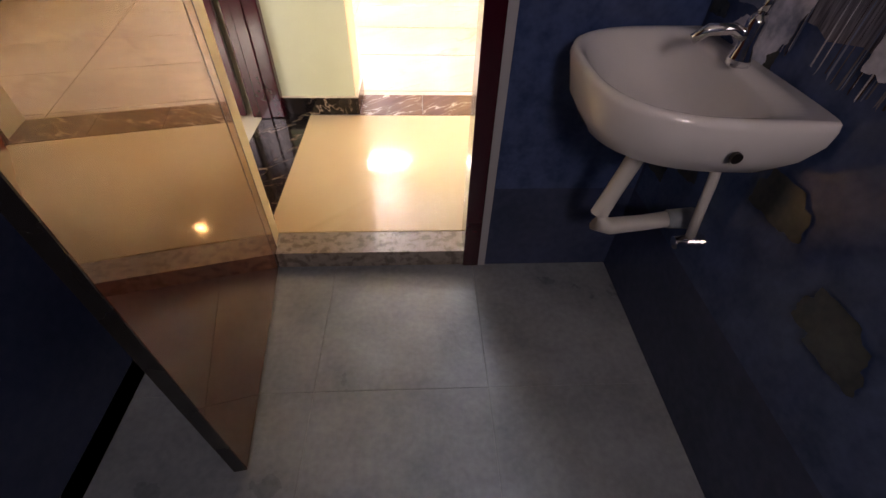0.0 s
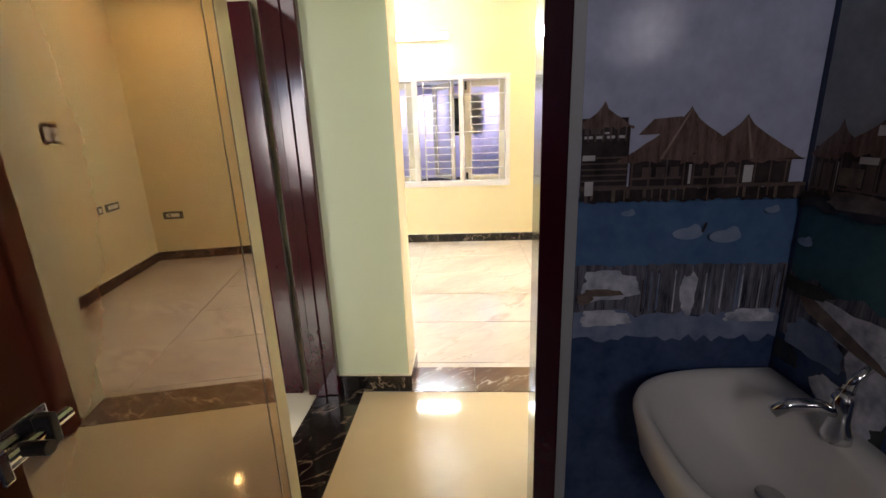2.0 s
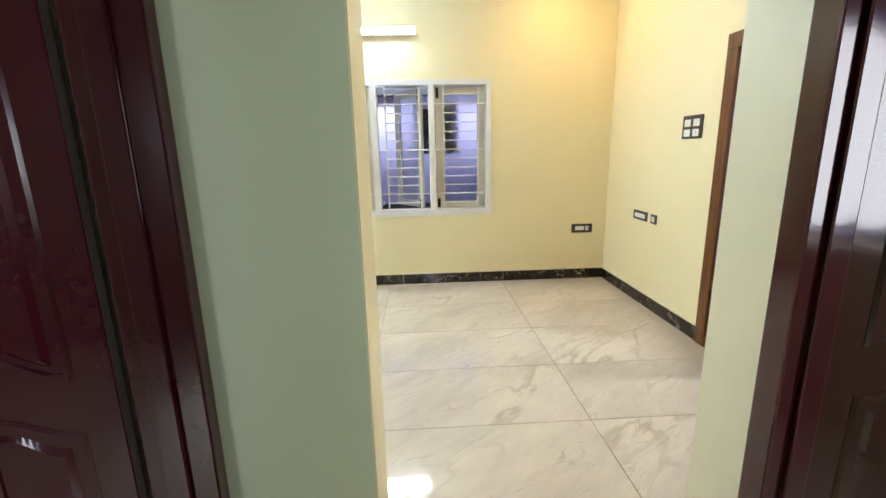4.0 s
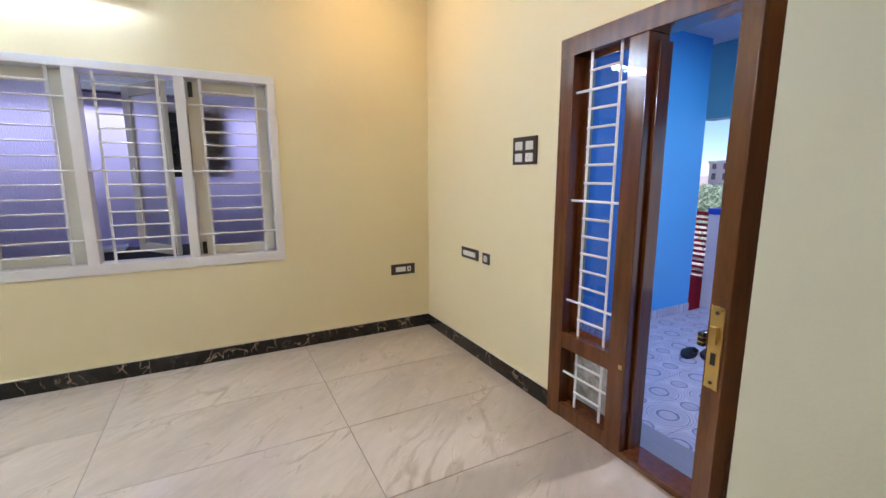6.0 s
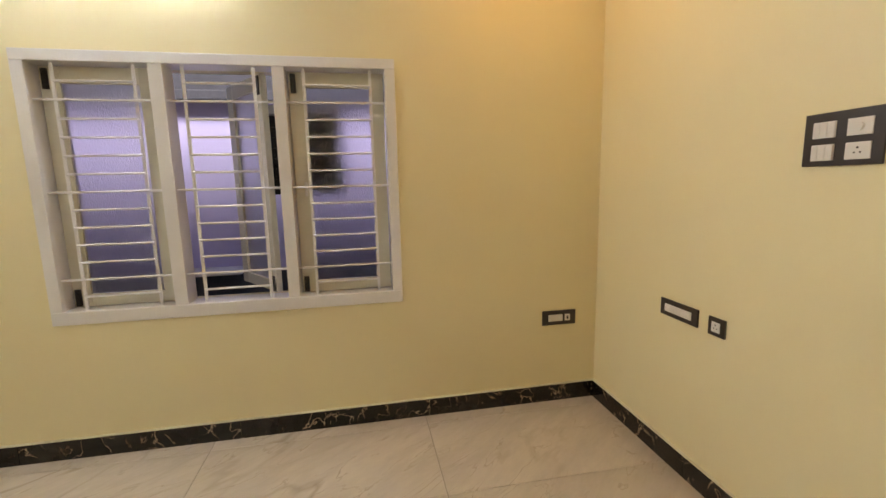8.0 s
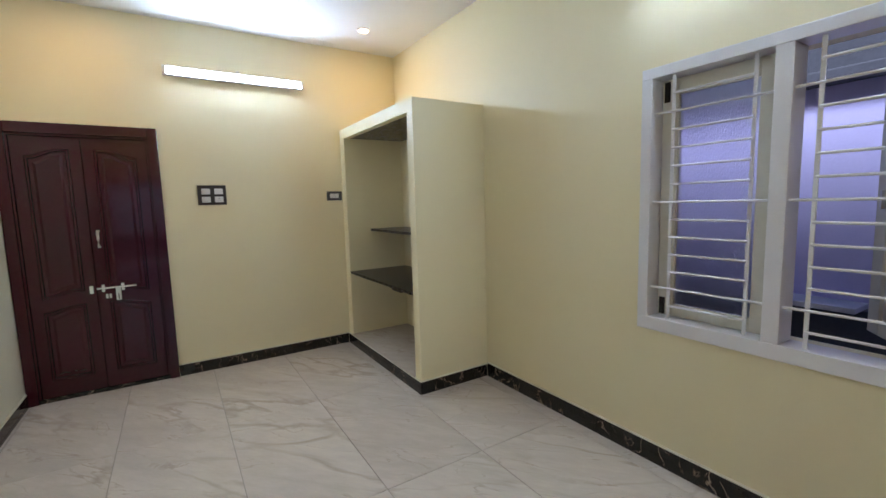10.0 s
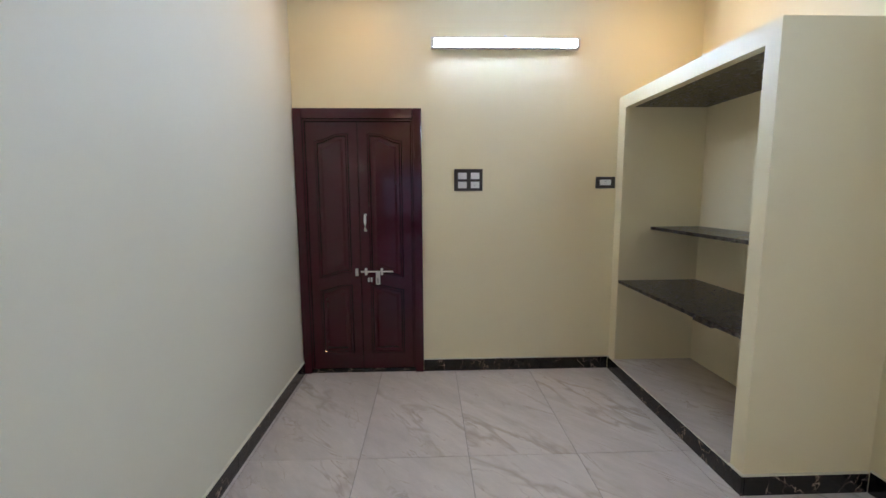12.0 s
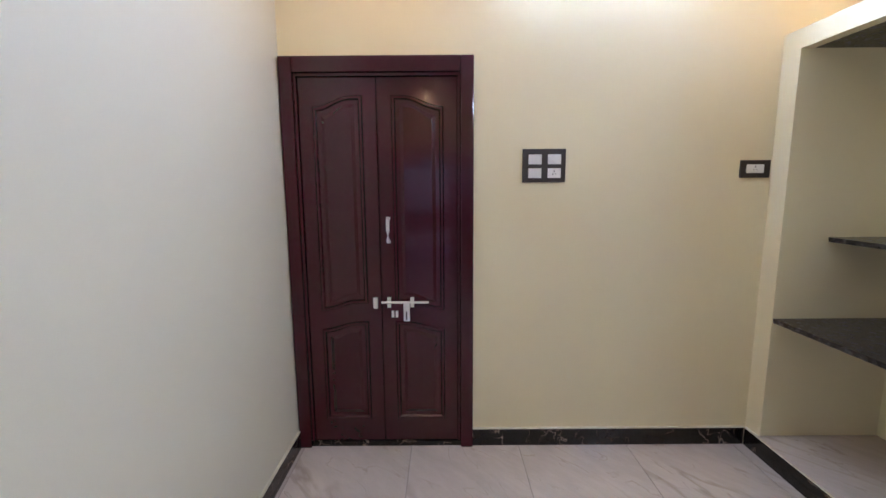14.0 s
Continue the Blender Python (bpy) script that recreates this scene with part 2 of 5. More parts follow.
def box(bm, x0, x1, y0, y1, z0, z1, bevel=0.0):
    g = bmesh.ops.create_cube(bm, size=1, matrix=Matrix.Translation(((x0 + x1) / 2, (y0 + y1) / 2, (z0 + z1) / 2)) @ Matrix.Diagonal((abs(x1 - x0), abs(y1 - y0), abs(z1 - z0), 1)))
    if bevel:
        vs = set(g["verts"])
        es = [e for e in bm.edges if e.verts[0] in vs and e.verts[1] in vs]
        bmesh.ops.bevel(bm, geom=es, offset=bevel, segments=2, affect="EDGES", profile=0.6)
    return bm


def boxes(*rows, bevel=0.0):
    bm = bmesh.new()
    for r in rows:
        box(bm, *r, bevel=bevel)
    return bm


def rod(bm, a, b, r, seg=10, r2=None):
    a, b = Vector(a), Vector(b)
    d = b - a
    m = Matrix.Translation((a + b) / 2) @ d.to_track_quat("Z", "Y").to_matrix().to_4x4()
    bmesh.ops.create_cone(bm, cap_ends=True, segments=seg, radius1=r, radius2=r if r2 is None else r2, depth=d.length, matrix=m)
    return bm


def pipe(bm, pts, r, seg=12):
    """A bent round bar through the points."""
    pts = [Vector(p) for p in pts]
    rings = []
    for i, p in enumerate(pts):
        d = (pts[min(i + 1, len(pts) - 1)] - pts[max(i - 1, 0)]).normalized()
        q = d.to_track_quat("Z", "Y")
        rr = r[i] if isinstance(r, (list, tuple)) else r
        rings.append([bm.verts.new(p + q @ Vector((rr * math.cos(2 * math.pi * k / seg), rr * math.sin(2 * math.pi * k / seg), 0))) for k in range(seg)])
    for s, t in zip(rings, rings[1:]):
        for k in range(seg):
            bm.faces.new((s[k], s[(k + 1) % seg], t[(k + 1) % seg], t[k]))
    bm.faces.new(rings[0][::-1])
    bm.faces.new(rings[-1])
    return bm


def finish(ob, bm, mat, smooth=False):
    bmesh.ops.recalc_face_normals(bm, faces=bm.faces)
    bm.to_mesh(ob.data)
    bm.free()
    ob.data.materials.append(mat)
    if smooth:
        for p in ob.data.polygons:
            p.use_smooth = True
    return ob


def part(name, bm, mat, parent, label="", smooth=False, local=False):
    """One mesh under a thing or a part; the mesh is given in world places, or in those of its thing."""
    root = parent
    while root.parent:
        root = root.parent
    if not local:
        bmesh.ops.transform(bm, matrix=root.matrix_basis.inverted(), verts=bm.verts)
    ob = finish(new(name, bpy.data.meshes.new(name)), bm, mat, smooth)
    ob.parent = parent
    if label:
        ob["label"] = label
    return ob


def thing(name, label, category, at=(0, 0, 0), group="", kind=""):
    ob = new(name)
    ob.matrix_basis = Matrix.Translation(at)
    ob.empty_display_size = 0.1
    return tagged(ob, label, category, group, kind)


def solid(name, bm, mat, label, category="", kind="structure", smooth=False, group=""):
    ob = finish(new(name, bpy.data.meshes.new(name)), bm, mat, smooth)
    return tagged(ob, label, category, group, kind)


# ---------------------------------------------------------------- structure
H = 2.98          # ceiling height
WX = -5.93        # west wall of the hall
SY = -3.155       # south wall of the hall
WIN = (-2.985, -1.288, 0.79, 2.04)

solid("wall_north", boxes((WX - 0.2, WIN[0], 0, 0.23, 0, H), (WIN[1], 0.23, 0, 0.23, 0, H), (WIN[0], WIN[1], 0, 0.23, 0, WIN[2]), (WIN[0], WIN[1], 0, 0.23, WIN[3], H)),
      PAINT_YELLOW, "cream yellow painted wall with a window opening", "wall")
solid("wall_east", boxes((0, 0.23, -1.665, 0, 0, H), (0, 0.23, -3.175, -1.665, 2.065, H), (0, 0.23, -3.42, -3.175, 0, H)), PAINT_YELLOW,
      "cream yellow painted wall with the main door opening", "wall")
solid("wall_west", boxes((WX - 0.2, WX - 0.08, SY - 0.27, 0, 0, H), (WX - 0.08, WX, -2.175, 0, 0, H), (WX - 0.08, WX, SY - 0.27, -3.15, 0, H), (WX - 0.08, WX, -3.15, -2.175, 2.1, H)), PAINT_YELLOW, "cream painted wall round a maroon double door", "wall")
solid("wall_south", boxes((WX, -2.138, -3.42, SY, 0, H)), PAINT_OFF, "off-white painted wall of the hall", "wall")
solid("wall_south_east", boxes((-1.04, 0, -3.42, -3.175, 0, H)), PAINT_CREAM, "pale cream wall beside the main door", "wall")
solid("wall_passage_north", boxes((-2.66, -2.1385, -3.4235, -3.42, 0, H)), PAINT_GREEN, "pale lime painted end of the passage wall", "wall")
solid("wall_end", boxes((-2.138, -2.1345, -3.42, SY, 0, H)), PAINT_YELLOW, "cream painted wall end at the hall opening", "wall")
solid("wall_passage_beam", boxes((-2.138, -1.04, -3.42, -3.175, 2.4, H)), PAINT_GREEN, "pale lime painted beam over the hall opening", "wall")
solid("wall_passage_west", boxes((-2.65, -2.40, -4.55, -4.36, 0, H), (-2.65, -2.40, -4.36, -3.4235, 2.1, H)), PAINT_GREEN, "pale wall round the black threshold doorway", "wall")
solid("wall_passage_east", boxes((-1.055, -0.9, -4.44, -4.40, 0, H), (-1.055, -0.9, -4.40, -3.42, 2.1, H)), PAINT_CREAM, "pale cream wall round the maroon door frame", "wall")
solid("wall_passage_south", boxes((-1.55, -1.0555, -4.44, -4.436, 0.002, H), (-2.399, -1.55, -4.44, -4.436, 2.07, H), (-2.399, -1.55, -4.56, -4.44, 2.7, H)), PAINT_GREEN, "pale lime painted wall round the bathroom door", "wall")
solid("ceiling", boxes((WX - 0.2, 0.23, -4.6, 0.23, H, H + 0.15)), PAINT_WHITE, "white painted ceiling", "ceiling")
solid("floor", boxes((WX - 0.2, 0.23, -4.545, 0.23, -0.2, -0.004)), GROUT, "grey grout bed under the floor tiles", "floor")
# bathroom
solid("wall_bath_north", boxes((-2.65, -2.40, -4.56, -4.44, -0.1, 2.7), (-1.60, -0.9, -4.56, -4.44, -0.1, 2.7), (-2.40, -1.60, -4.56, -4.44, 2.06, 2.7)), BATH_TILE,
      "navy printed tile wall beside the bathroom door", "wall")
solid("wall_bath_east", boxes((-1.03, -0.9, -7.3, -4.56, -0.1, 2.7)), BATH_TILE, "navy printed tile wall behind the basin", "wall")
solid("wall_bath_west", boxes((-2.9, -2.66, -7.3, -4.56, -0.1, 2.98)), BATH_TILE, "dark navy tiled bathroom wall", "wall")
solid("wall_bath_south", boxes((-2.9, -1.95, -7.42, -7.3, -0.1, 2.7), (-1.45, -0.9, -7.42, -7.3, -0.1, 2.7), (-1.95, -1.45, -7.42, -7.3, -0.1, 1.9), (-1.95, -1.45, -7.42, -7.3, 2.3, 2.7)), BATH_TILE, "dark navy tiled bathroom wall with a ventilator", "wall")
# out-of-view slab, added only to stop sun entering through the ventilator
solid("wall_bath_sunshade", boxes((-2.3, -0.9, -8.1, -7.42, 2.34, 2.41), bevel=0.004), PAINT_OFF, "painted concrete sunshade over the ventilator outside", "sunshade")
solid("ceiling_bath", boxes((-2.9, -0.9, -7.42, -4.44, 2.7, 2.8)), PAINT_WHITE, "white bathroom ceiling", "ceiling")
solid("floor_bath", boxes((-2.9, -0.9, -7.42, -4.545, -0.3, -0.085)), BATH_FLOOR, "grey slate-look bathroom floor", "floor")
# rooms behind the two passage doors
solid("wall_west_room", boxes((-5.0, -3.75, -6.0, -5.9, 0, H), (-2.95, -2.9, -6.0, -5.9, 0, H), (-3.75, -2.95, -6.0, -5.9, 0, 0.9), (-3.75, -2.95, -6.0, -5.9, 2.0, H), (-5.1, -5.0, -6, -3.42, 0, H)), PAINT_OFF, "off-white wall of a dark side room", "wall")
solid("floor_west_room", boxes((-5.1, -2.66, -6.0, -3.42, -0.2, 0.0)), PAINT_OFF, "pale tiled floor of a side room", "floor")
solid("ceiling_west_room", boxes((-5.1, -2.66, -6.0, -4.6, H, H + 0.1)), PAINT_WHITE, "white ceiling of a side room", "ceiling")
solid("wall_east_room", boxes((-0.9, 0.23, -6.1, -6.0, 0, H), (0, 0.23, -6, -5.3, 0, H), (0, 0.23, -4.2, -3.42, 0, H), (0, 0.23, -5.3, -4.2, 0, 0.9), (0, 0.23, -5.3, -4.2, 2.0, H), (-1.0, -0.9, -6, -4.56, 0, H)), PAINT_OFF, "off-white wall of a dark side room", "wall")
solid("floor_east_room", boxes((-0.9, 0.0, -6.0, -4.55, -0.2, -0.004)), PAINT_OFF, "pale tiled floor of a side room", "floor")
solid("ceiling_east_room", boxes((-1, 0.23, -6.1, -4.6, H, H + 0.1)), PAINT_WHITE, "white ceiling of a side room", "ceiling")

SKIRT = 0.098


def skirting(name, pieces, label, h=SKIRT):
    """A run of stone skirting: pieces (x0, x1, y0, y1), each a slab of its own."""
    root = tagged(new(name), label, "baseboard", "", "structure")
    for x0, x1, y0, y1 in pieces:
        along = 0 if abs(x1 - x0) > abs(y1 - y0) else 1
        a, b = (x0, x1) if along == 0 else (y0, y1)
        n = max(1, round((b - a) / 1.1))
        for k in range(n):
            p, q = a + (b - a) * k / n + 0.001, a + (b - a) * (k + 1) / n - 0.001
            part("slab", boxes((p, q, y0, y1, 0, h) if along == 0 else (x0, x1, p, q, 0, h), bevel=0.0015), BLACK_MARBLE, root)
    part("caulk_line", boxes(*[(x0, x1, y0, y1, h, h + 0.006) for x0, x1, y0, y1 in pieces]), PAINT_OFF, root, "pale caulk line along the skirting's top")
    return root


skirting("baseboard_north", [(-4.37, -0.014, -0.014, 0)], "black marble skirting with gold veins under the window", 0.108)
skirting("baseboard_east", [(-0.014, 0, -1.665, 0)], "black marble skirting with gold veins by the main door", 0.108)
skirting("baseboard_west", [(WX, WX + 0.014, -2.175, -0.645)], "black marble skirting with gold veins beside the double door")
skirting("baseboard_south", [(WX, -2.1345, SY, SY + 0.014)], "black marble skirting along the off-white wall")
skirting("baseboard_passage", [(-2.60, -2.1345, -3.4375, -3.4235)], "black marble skirting in the passage")
skirting("baseboard_niche", [(WX + 0.014, -4.371, -0.644, -0.63), (-4.385, -4.371, -0.63, -0.014)], "black marble skirting round the built-in niche")
skirting("baseboard_end", [(-2.1345, -2.1205, -3.4375, SY + 0.014)], "black marble skirting on the wall end")
skirting("baseboard_passage_west", [(-2.40, -2.386, -4.44, -4.36)], "black marble skirting by the bathroom door")
solid("threshold_west", boxes((-2.66, -2.40, -4.36, -3.4235, -0.1, 0.003), bevel=0.002), BLACK_MARBLE, "black marble threshold with white veins", "threshold")
strip = tagged(new("threshold_hall"), "brown veined marble strip between passage and hall", "threshold", "", "structure")
for k in range(3):
    part("slab", boxes((-2.1205 + 0.36 * k + 0.001, -2.1205 + 0.36 * (k + 1) - 0.001, -3.445, -3.185, -0.1, 0.002), bevel=0.001), BROWN_MARBLE, strip)
solid("threshold_bath", boxes((-2.34, -1.605, -4.56, -4.44, -0.12, -0.002), bevel=0.003), material("grey_granite", (0.36, 0.31, 0.26), 0.3, dark=(0.15, 0.13, 0.12), scale=30, fine=160),
      "speckled granite bathroom threshold", "threshold")

# ---------------------------------------------------------------- built-in niche
nook = thing("wall_niche", "cream plastered built-in niche with granite shelves", "niche", (-5.15, -0.3, 0), kind="structure")
NX0, NX1, NW = WX, -4.385, -0.63
part("west_side", boxes((NX0, -5.818, NW, 0, 0, 2.185)), PAINT_YELLOW, nook)
part("east_side", boxes((-4.472, NX1, NW, 0, 0, 2.185)), PAINT_YELLOW, nook)
part("front_lintel", boxes((-5.818, -4.472, NW, NW + 0.06, 2.092, 2.185)), PAINT_YELLOW, nook)
part("top_slab", boxes((-5.818, -4.472, NW + 0.06, 0, 2.125, 2.185)), PAINT_YELLOW, nook)
part("loft_stone", boxes((-5.818, -4.472, NW + 0.06, -0.001, 2.094, 2.122)), GRANITE, nook, "black granite soffit slab")
part("plinth", boxes((-5.818, -4.472, NW + 0.004, -0.001, 0, SKIRT)), PAINT_OFF, nook)
part("plinth_tile", boxes((-5.816, -4.474, NW - 0.012, -0.002, SKIRT + 0.007, SKIRT + 0.013)), FLOOR_TILE, nook, "cream marble tile floor of the niche")


def slab(x0, x1, y0, y1, z0, z1, wobble, seed):
    """A stone shelf with a slightly uneven chipped front edge."""
    bm = bmesh.new()
    rnd = random.Random(seed)
    n = 40
    low, high = [], []
    for k in range(n + 1):
        x = x0 + (x1 - x0) * k / n
        y = y0 + rnd.uniform(0, wobble)
        low.append((bm.verts.new((x, y + rnd.uniform(0, wobble), z0)), bm.verts.new((x, y1, z0))))
        high.append((bm.verts.new((x, y, z1)), bm.verts.new((x, y1, z1))))
    for k in range(n):
        bm.faces.new((high[k][0], high[k + 1][0], high[k + 1][1], high[k][1]))
        bm.faces.new((low[k][0], low[k][1], low[k + 1][1], low[k + 1][0]))
        bm.faces.new((low[k][0], low[k + 1][0], high[k + 1][0], high[k][0]))
    return bm


lower = slab(-5.817, -4.473, -0.628, -0.001, 0.742, 0.765, 0.005, 1)
solid("granite_shelf", lower, GRANITE, "wide black speckled granite shelf in the niche", "shelf", kind="thing", group="niche shelves")
solid("granite_shelf", slab(-5.817, -4.473, -0.395, -0.001, 1.166, 1.189, 0.004, 2), GRANITE, "narrow black speckled granite shelf in the niche", "shelf", kind="thing", group="niche shelves")
clip = thing("shelf_clip", "small black stone offcut under the granite shelf", "bracket", (-4.78, -0.6, 0.742))
part("offcut", boxes((-4.86, -4.70, -0.622, -0.54, 0.727, 0.7425), bevel=0.002), GRANITE, clip)
holder = thing("lamp_holder", "white angled lamp holder with no bulb in it", "lamp holder", (-5.13, 0, 2.0))
part("rose", rod(bmesh.new(), (-5.13, 0, 2.0), (-5.13, -0.02, 2.0), 0.032, 20), PVC, holder)
part("socket", rod(bmesh.new(), (-5.13, -0.015, 2.0), (-5.175, -0.075, 1.975), 0.022, 18), PVC, holder)
part("contact", rod(bmesh.new(), (-5.174, -0.074, 1.9755), (-5.177, -0.078, 1.974), 0.017, 16), BLACK_METAL, holder, "dark empty lamp socket mouth")

# ---------------------------------------------------------------- switch plates


def plate(name, label, w, h, m, modules, group="wall plates"):
    """A dark cover plate with white modules; local x along the wall, z up, -y out of it."""
    root = tagged(new(name), label, "switch plate" if "switch" in label else "socket", group)
    root.matrix_basis = m
    part("cover_plate", boxes((0, w, -0.009, 0, -h, 0), bevel=0.003), PLATE, root, local=True)
    for x0, x1, z0, z1, kind in modules:
        mod = part("module", boxes((x0, x1, -0.013, -0.009, -z1, -z0), bevel=0.0015), SWITCH, root, local=True)
        cx, cz = (x0 + x1) / 2, -(z0 + z1) / 2
        if kind == "socket":
            bm = bmesh.new()
            for dx, dz, r in ((0, 0.009, 0.0035), (-0.008, -0.005, 0.0026), (0.008, -0.005, 0.0026)):
                rod(bm, (cx + dx, -0.0138, cz + dz), (cx + dx, -0.0125, cz + dz), r, 10)
            part("pin_holes", bm, BLACK_METAL, mod, local=True)
        elif kind == "switch":
            n = max(1, round((x1 - x0) / 0.022))
            for k in range(n):
                a = x0 + (x1 - x0) * k / n
                part("rocker", boxes((a + 0.002, a + (x1 - x0) / n - 0.002, -0.0155, -0.013, -z1 + 0.004, -z0 - 0.004), bevel=0.001), SWITCH, mod, local=True)
        elif kind == "dial":
            part("dial", rod(bmesh.new(), (cx, -0.02, cz), (cx, -0.013, cz), 0.012, 18), SWITCH, mod, local=True)
        elif kind == "dark":
            part("rocker", boxes((cx - 0.006, cx + 0.006, -0.0145, -0.013, cz - 0.01, cz + 0.01)), BLACK_METAL, mod, local=True)
    return root


FOUR = ((0.03, 0.098, 0.028, 0.078, "switch"), (0.13, 0.198, 0.028, 0.078, "dial"), (0.03, 0.098, 0.098, 0.148, "switch"), (0.13, 0.198, 0.098, 0.148, "socket"))
EASTM = lambda y, z: pose(0, y, z, 0, 0, -90)
WESTM = lambda y, z: pose(WX, y, z, 0, 0, 90)
plate("switch_board", "dark switch board with four white modules beside the main door", 0.228, 0.165, EASTM(-1.246, 1.607), FOUR)
plate("switch_board", "dark switch board with four white modules beside the double door", 0.223, 0.17, WESTM(-1.922, 1.643), FOUR)
plate("socket_board", "dark wide plate with white switches low on the wall", 0.24, 0.082, EASTM(-0.612, 0.832), ((0.035, 0.205, 0.022, 0.06, "switch"),))
plate("socket_board", "small dark plate with one white module low on the wall", 0.087, 0.08, EASTM(-0.912, 0.828), ((0.022, 0.065, 0.018, 0.062, "socket"),))
plate("socket_board", "dark socket plate low on the wall under the window side", 0.225, 0.094, pose(-0.37, 0, 0.603), ((0.04, 0.135, 0.025, 0.068, "switch"), (0.15, 0.185, 0.025, 0.068, "dark")))
plate("socket_board", "dark socket plate with a white module beside the niche", 0.155, 0.09, WESTM(-0.796, 1.579), ((0.03, 0.12, 0.022, 0.066, "socket"),))

# ---------------------------------------------------------------- tube lights and downlights


def tube_light(m, label):
    root = tagged(new("tube_light"), label, "tube light", "tube lights")
    root.matrix_basis = m
    part("batten", boxes((-0.56, 0.56, -0.04, 0, -0.026, 0.026), (-0.56, 0.56, -0.054, 0, -0.032, -0.0275), (-0.56, 0.56, -0.060, 0, 0.0275, 0.036)), GRILLE_WHITE, root, local=True)
    part("tube", boxes((-0.535, 0.535, -0.064, -0.0405, -0.026, 0.026), bevel=0.008), TUBE, root, "lit cool white diffuser", smooth=False, local=True)
    for sx in (-1, 1):
        part("end_cap", boxes((sx * 0.535, sx * 0.56, -0.066, -0.0405, -0.0272, 0.0272), bevel=0.003), PVC, root, local=True)
    part("hook", rod(bmesh.new(), (0, -0.03, 0.036), (0, -0.03, 0.060), 0.012, 14), STEEL, root, local=True)
    return root


tube_light(pose(-2.53, 0, 2.515), "cool white tube light lit over the window")
tube_light(pose(WX, -1.535, 2.568, 0, 0, 90), "cool white tube light lit over the switch board")
GLOW = material("lit_led_disc", (1, 0.9, 0.8), 0.4, bump=0, emit=(1.0, 0.72, 0.42), strength=8)
for lx, ly in DOWNLIGHTS:
    dl = thing("downlight", "small warm recessed ceiling downlight, lit", "downlight", (lx, ly, H), group="ceiling downlights")
    ring = bmesh.new()
    rod(ring, (lx, ly, H - 0.008), (lx, ly, H), 0.055, 28, 0.06)
    part("rim", ring, GRILLE_WHITE, dl)
    part("lens", rod(bmesh.new(), (lx, ly, H - 0.011), (lx, ly, H - 0.008), 0.042, 24), GLOW, dl)

# ---------------------------------------------------------------- window on the north wall
win = tagged(new("window_1"), "white three-light window with steel grilles and casements", "window", "", "structure")
FX = (-3.032, -1.243)
part("window_frame", boxes((FX[0], FX[1], -0.014, 0.12, 0.737, 0.806), (FX[0], FX[1], -0.014, 0.12, 2.03, 2.083),
                           (FX[0], -2.976, -0.014, 0.12, 0.806, 2.03), (-1.298, FX[1], -0.014, 0.12, 0.806, 2.03), bevel=0.004), WHITE_FRAME, win)
for a, b in ((-2.453, -2.388), (-1.876, -1.815)):
    part("mullion", boxes((a, b, -0.012, 0.12, 0.806, 2.03), bevel=0.004), WHITE_FRAME, win)
LIGHTS = ((-2.976, -2.453), (-2.388, -1.876), (-1.815, -1.298))
for a, b in LIGHTS:
    g = part("grille", boxes((a + 0.001, a + 0.003, 0.02, 0.03, 0.81, 0.82)), GRILLE_WHITE, win)
    w = b - a
    va, vb = a + (0.08 if -2.4 < a < -2 else 0.092), b - (0.095 if -2.4 < a < -2 else 0.078)
    for v in (va, vb):
        part("upright", boxes((v - 0.008, v + 0.008, 0.022, 0.028, 0.806, 2.03)), GRILLE_WHITE, g)
    for k in range(13):
        z = 0.876 + 0.0892 * k
        wide = k in (1, 6, 11)
        bm = bmesh.new()
        rod(bm, (a if wide else va, 0.018, z), (b if wide else vb, 0.018, z), 0.0062, 10)
        part("bar", bm, GRILLE_WHITE, g)


def casement(x0, x1, m, hinge_left=True):
    """A wooden casement with a rippled pane; local x across, closed in the plane y = 0.08."""
    root = part("casement", boxes((x0, x0 + 0.085, 0.075, 0.11, 0.81, 2.026), (x1 - 0.075, x1, 0.075, 0.11, 0.81, 2.026),
                                  (x0 + 0.085, x1 - 0.075, 0.076, 0.109, 0.81, 0.875), (x0 + 0.085, x1 - 0.075, 0.076, 0.109, 1.945, 2.026), bevel=0.003), CASEMENT, win, local=True)
    pane = part("pane", boxes((x0 + 0.08, x1 - 0.07, 0.09, 0.095, 0.87, 1.95)), FROSTED, root, "rippled frosted glass pane", local=True)
    pane.visible_shadow = False
    hx = x0 + 0.012 if hinge_left else x1 - 0.04
    for z, h in ((1.915, 0.1), (0.815, 0.09)):
        part("hinge", boxes((hx, hx + 0.028, 0.066, 0.075, z, z + h), bevel=0.002), BLACK_METAL, root, local=True)
    part("latch", boxes((x0 + 0.05, x0 + 0.066, 0.062, 0.075, 1.36, 1.44), bevel=0.003), STEEL, root, local=True)
    root.matrix_basis = m
    return root


casement(-2.97, -2.458, Matrix())
casement(-1.81, -1.303, Matrix())
# the middle casement stands open into the yard
casement(-0.49, 0.0, pose(-1.945, 0.125, 0, 0, 0, -55) @ Matrix.Translation((0, -0.0925, 0)), False)

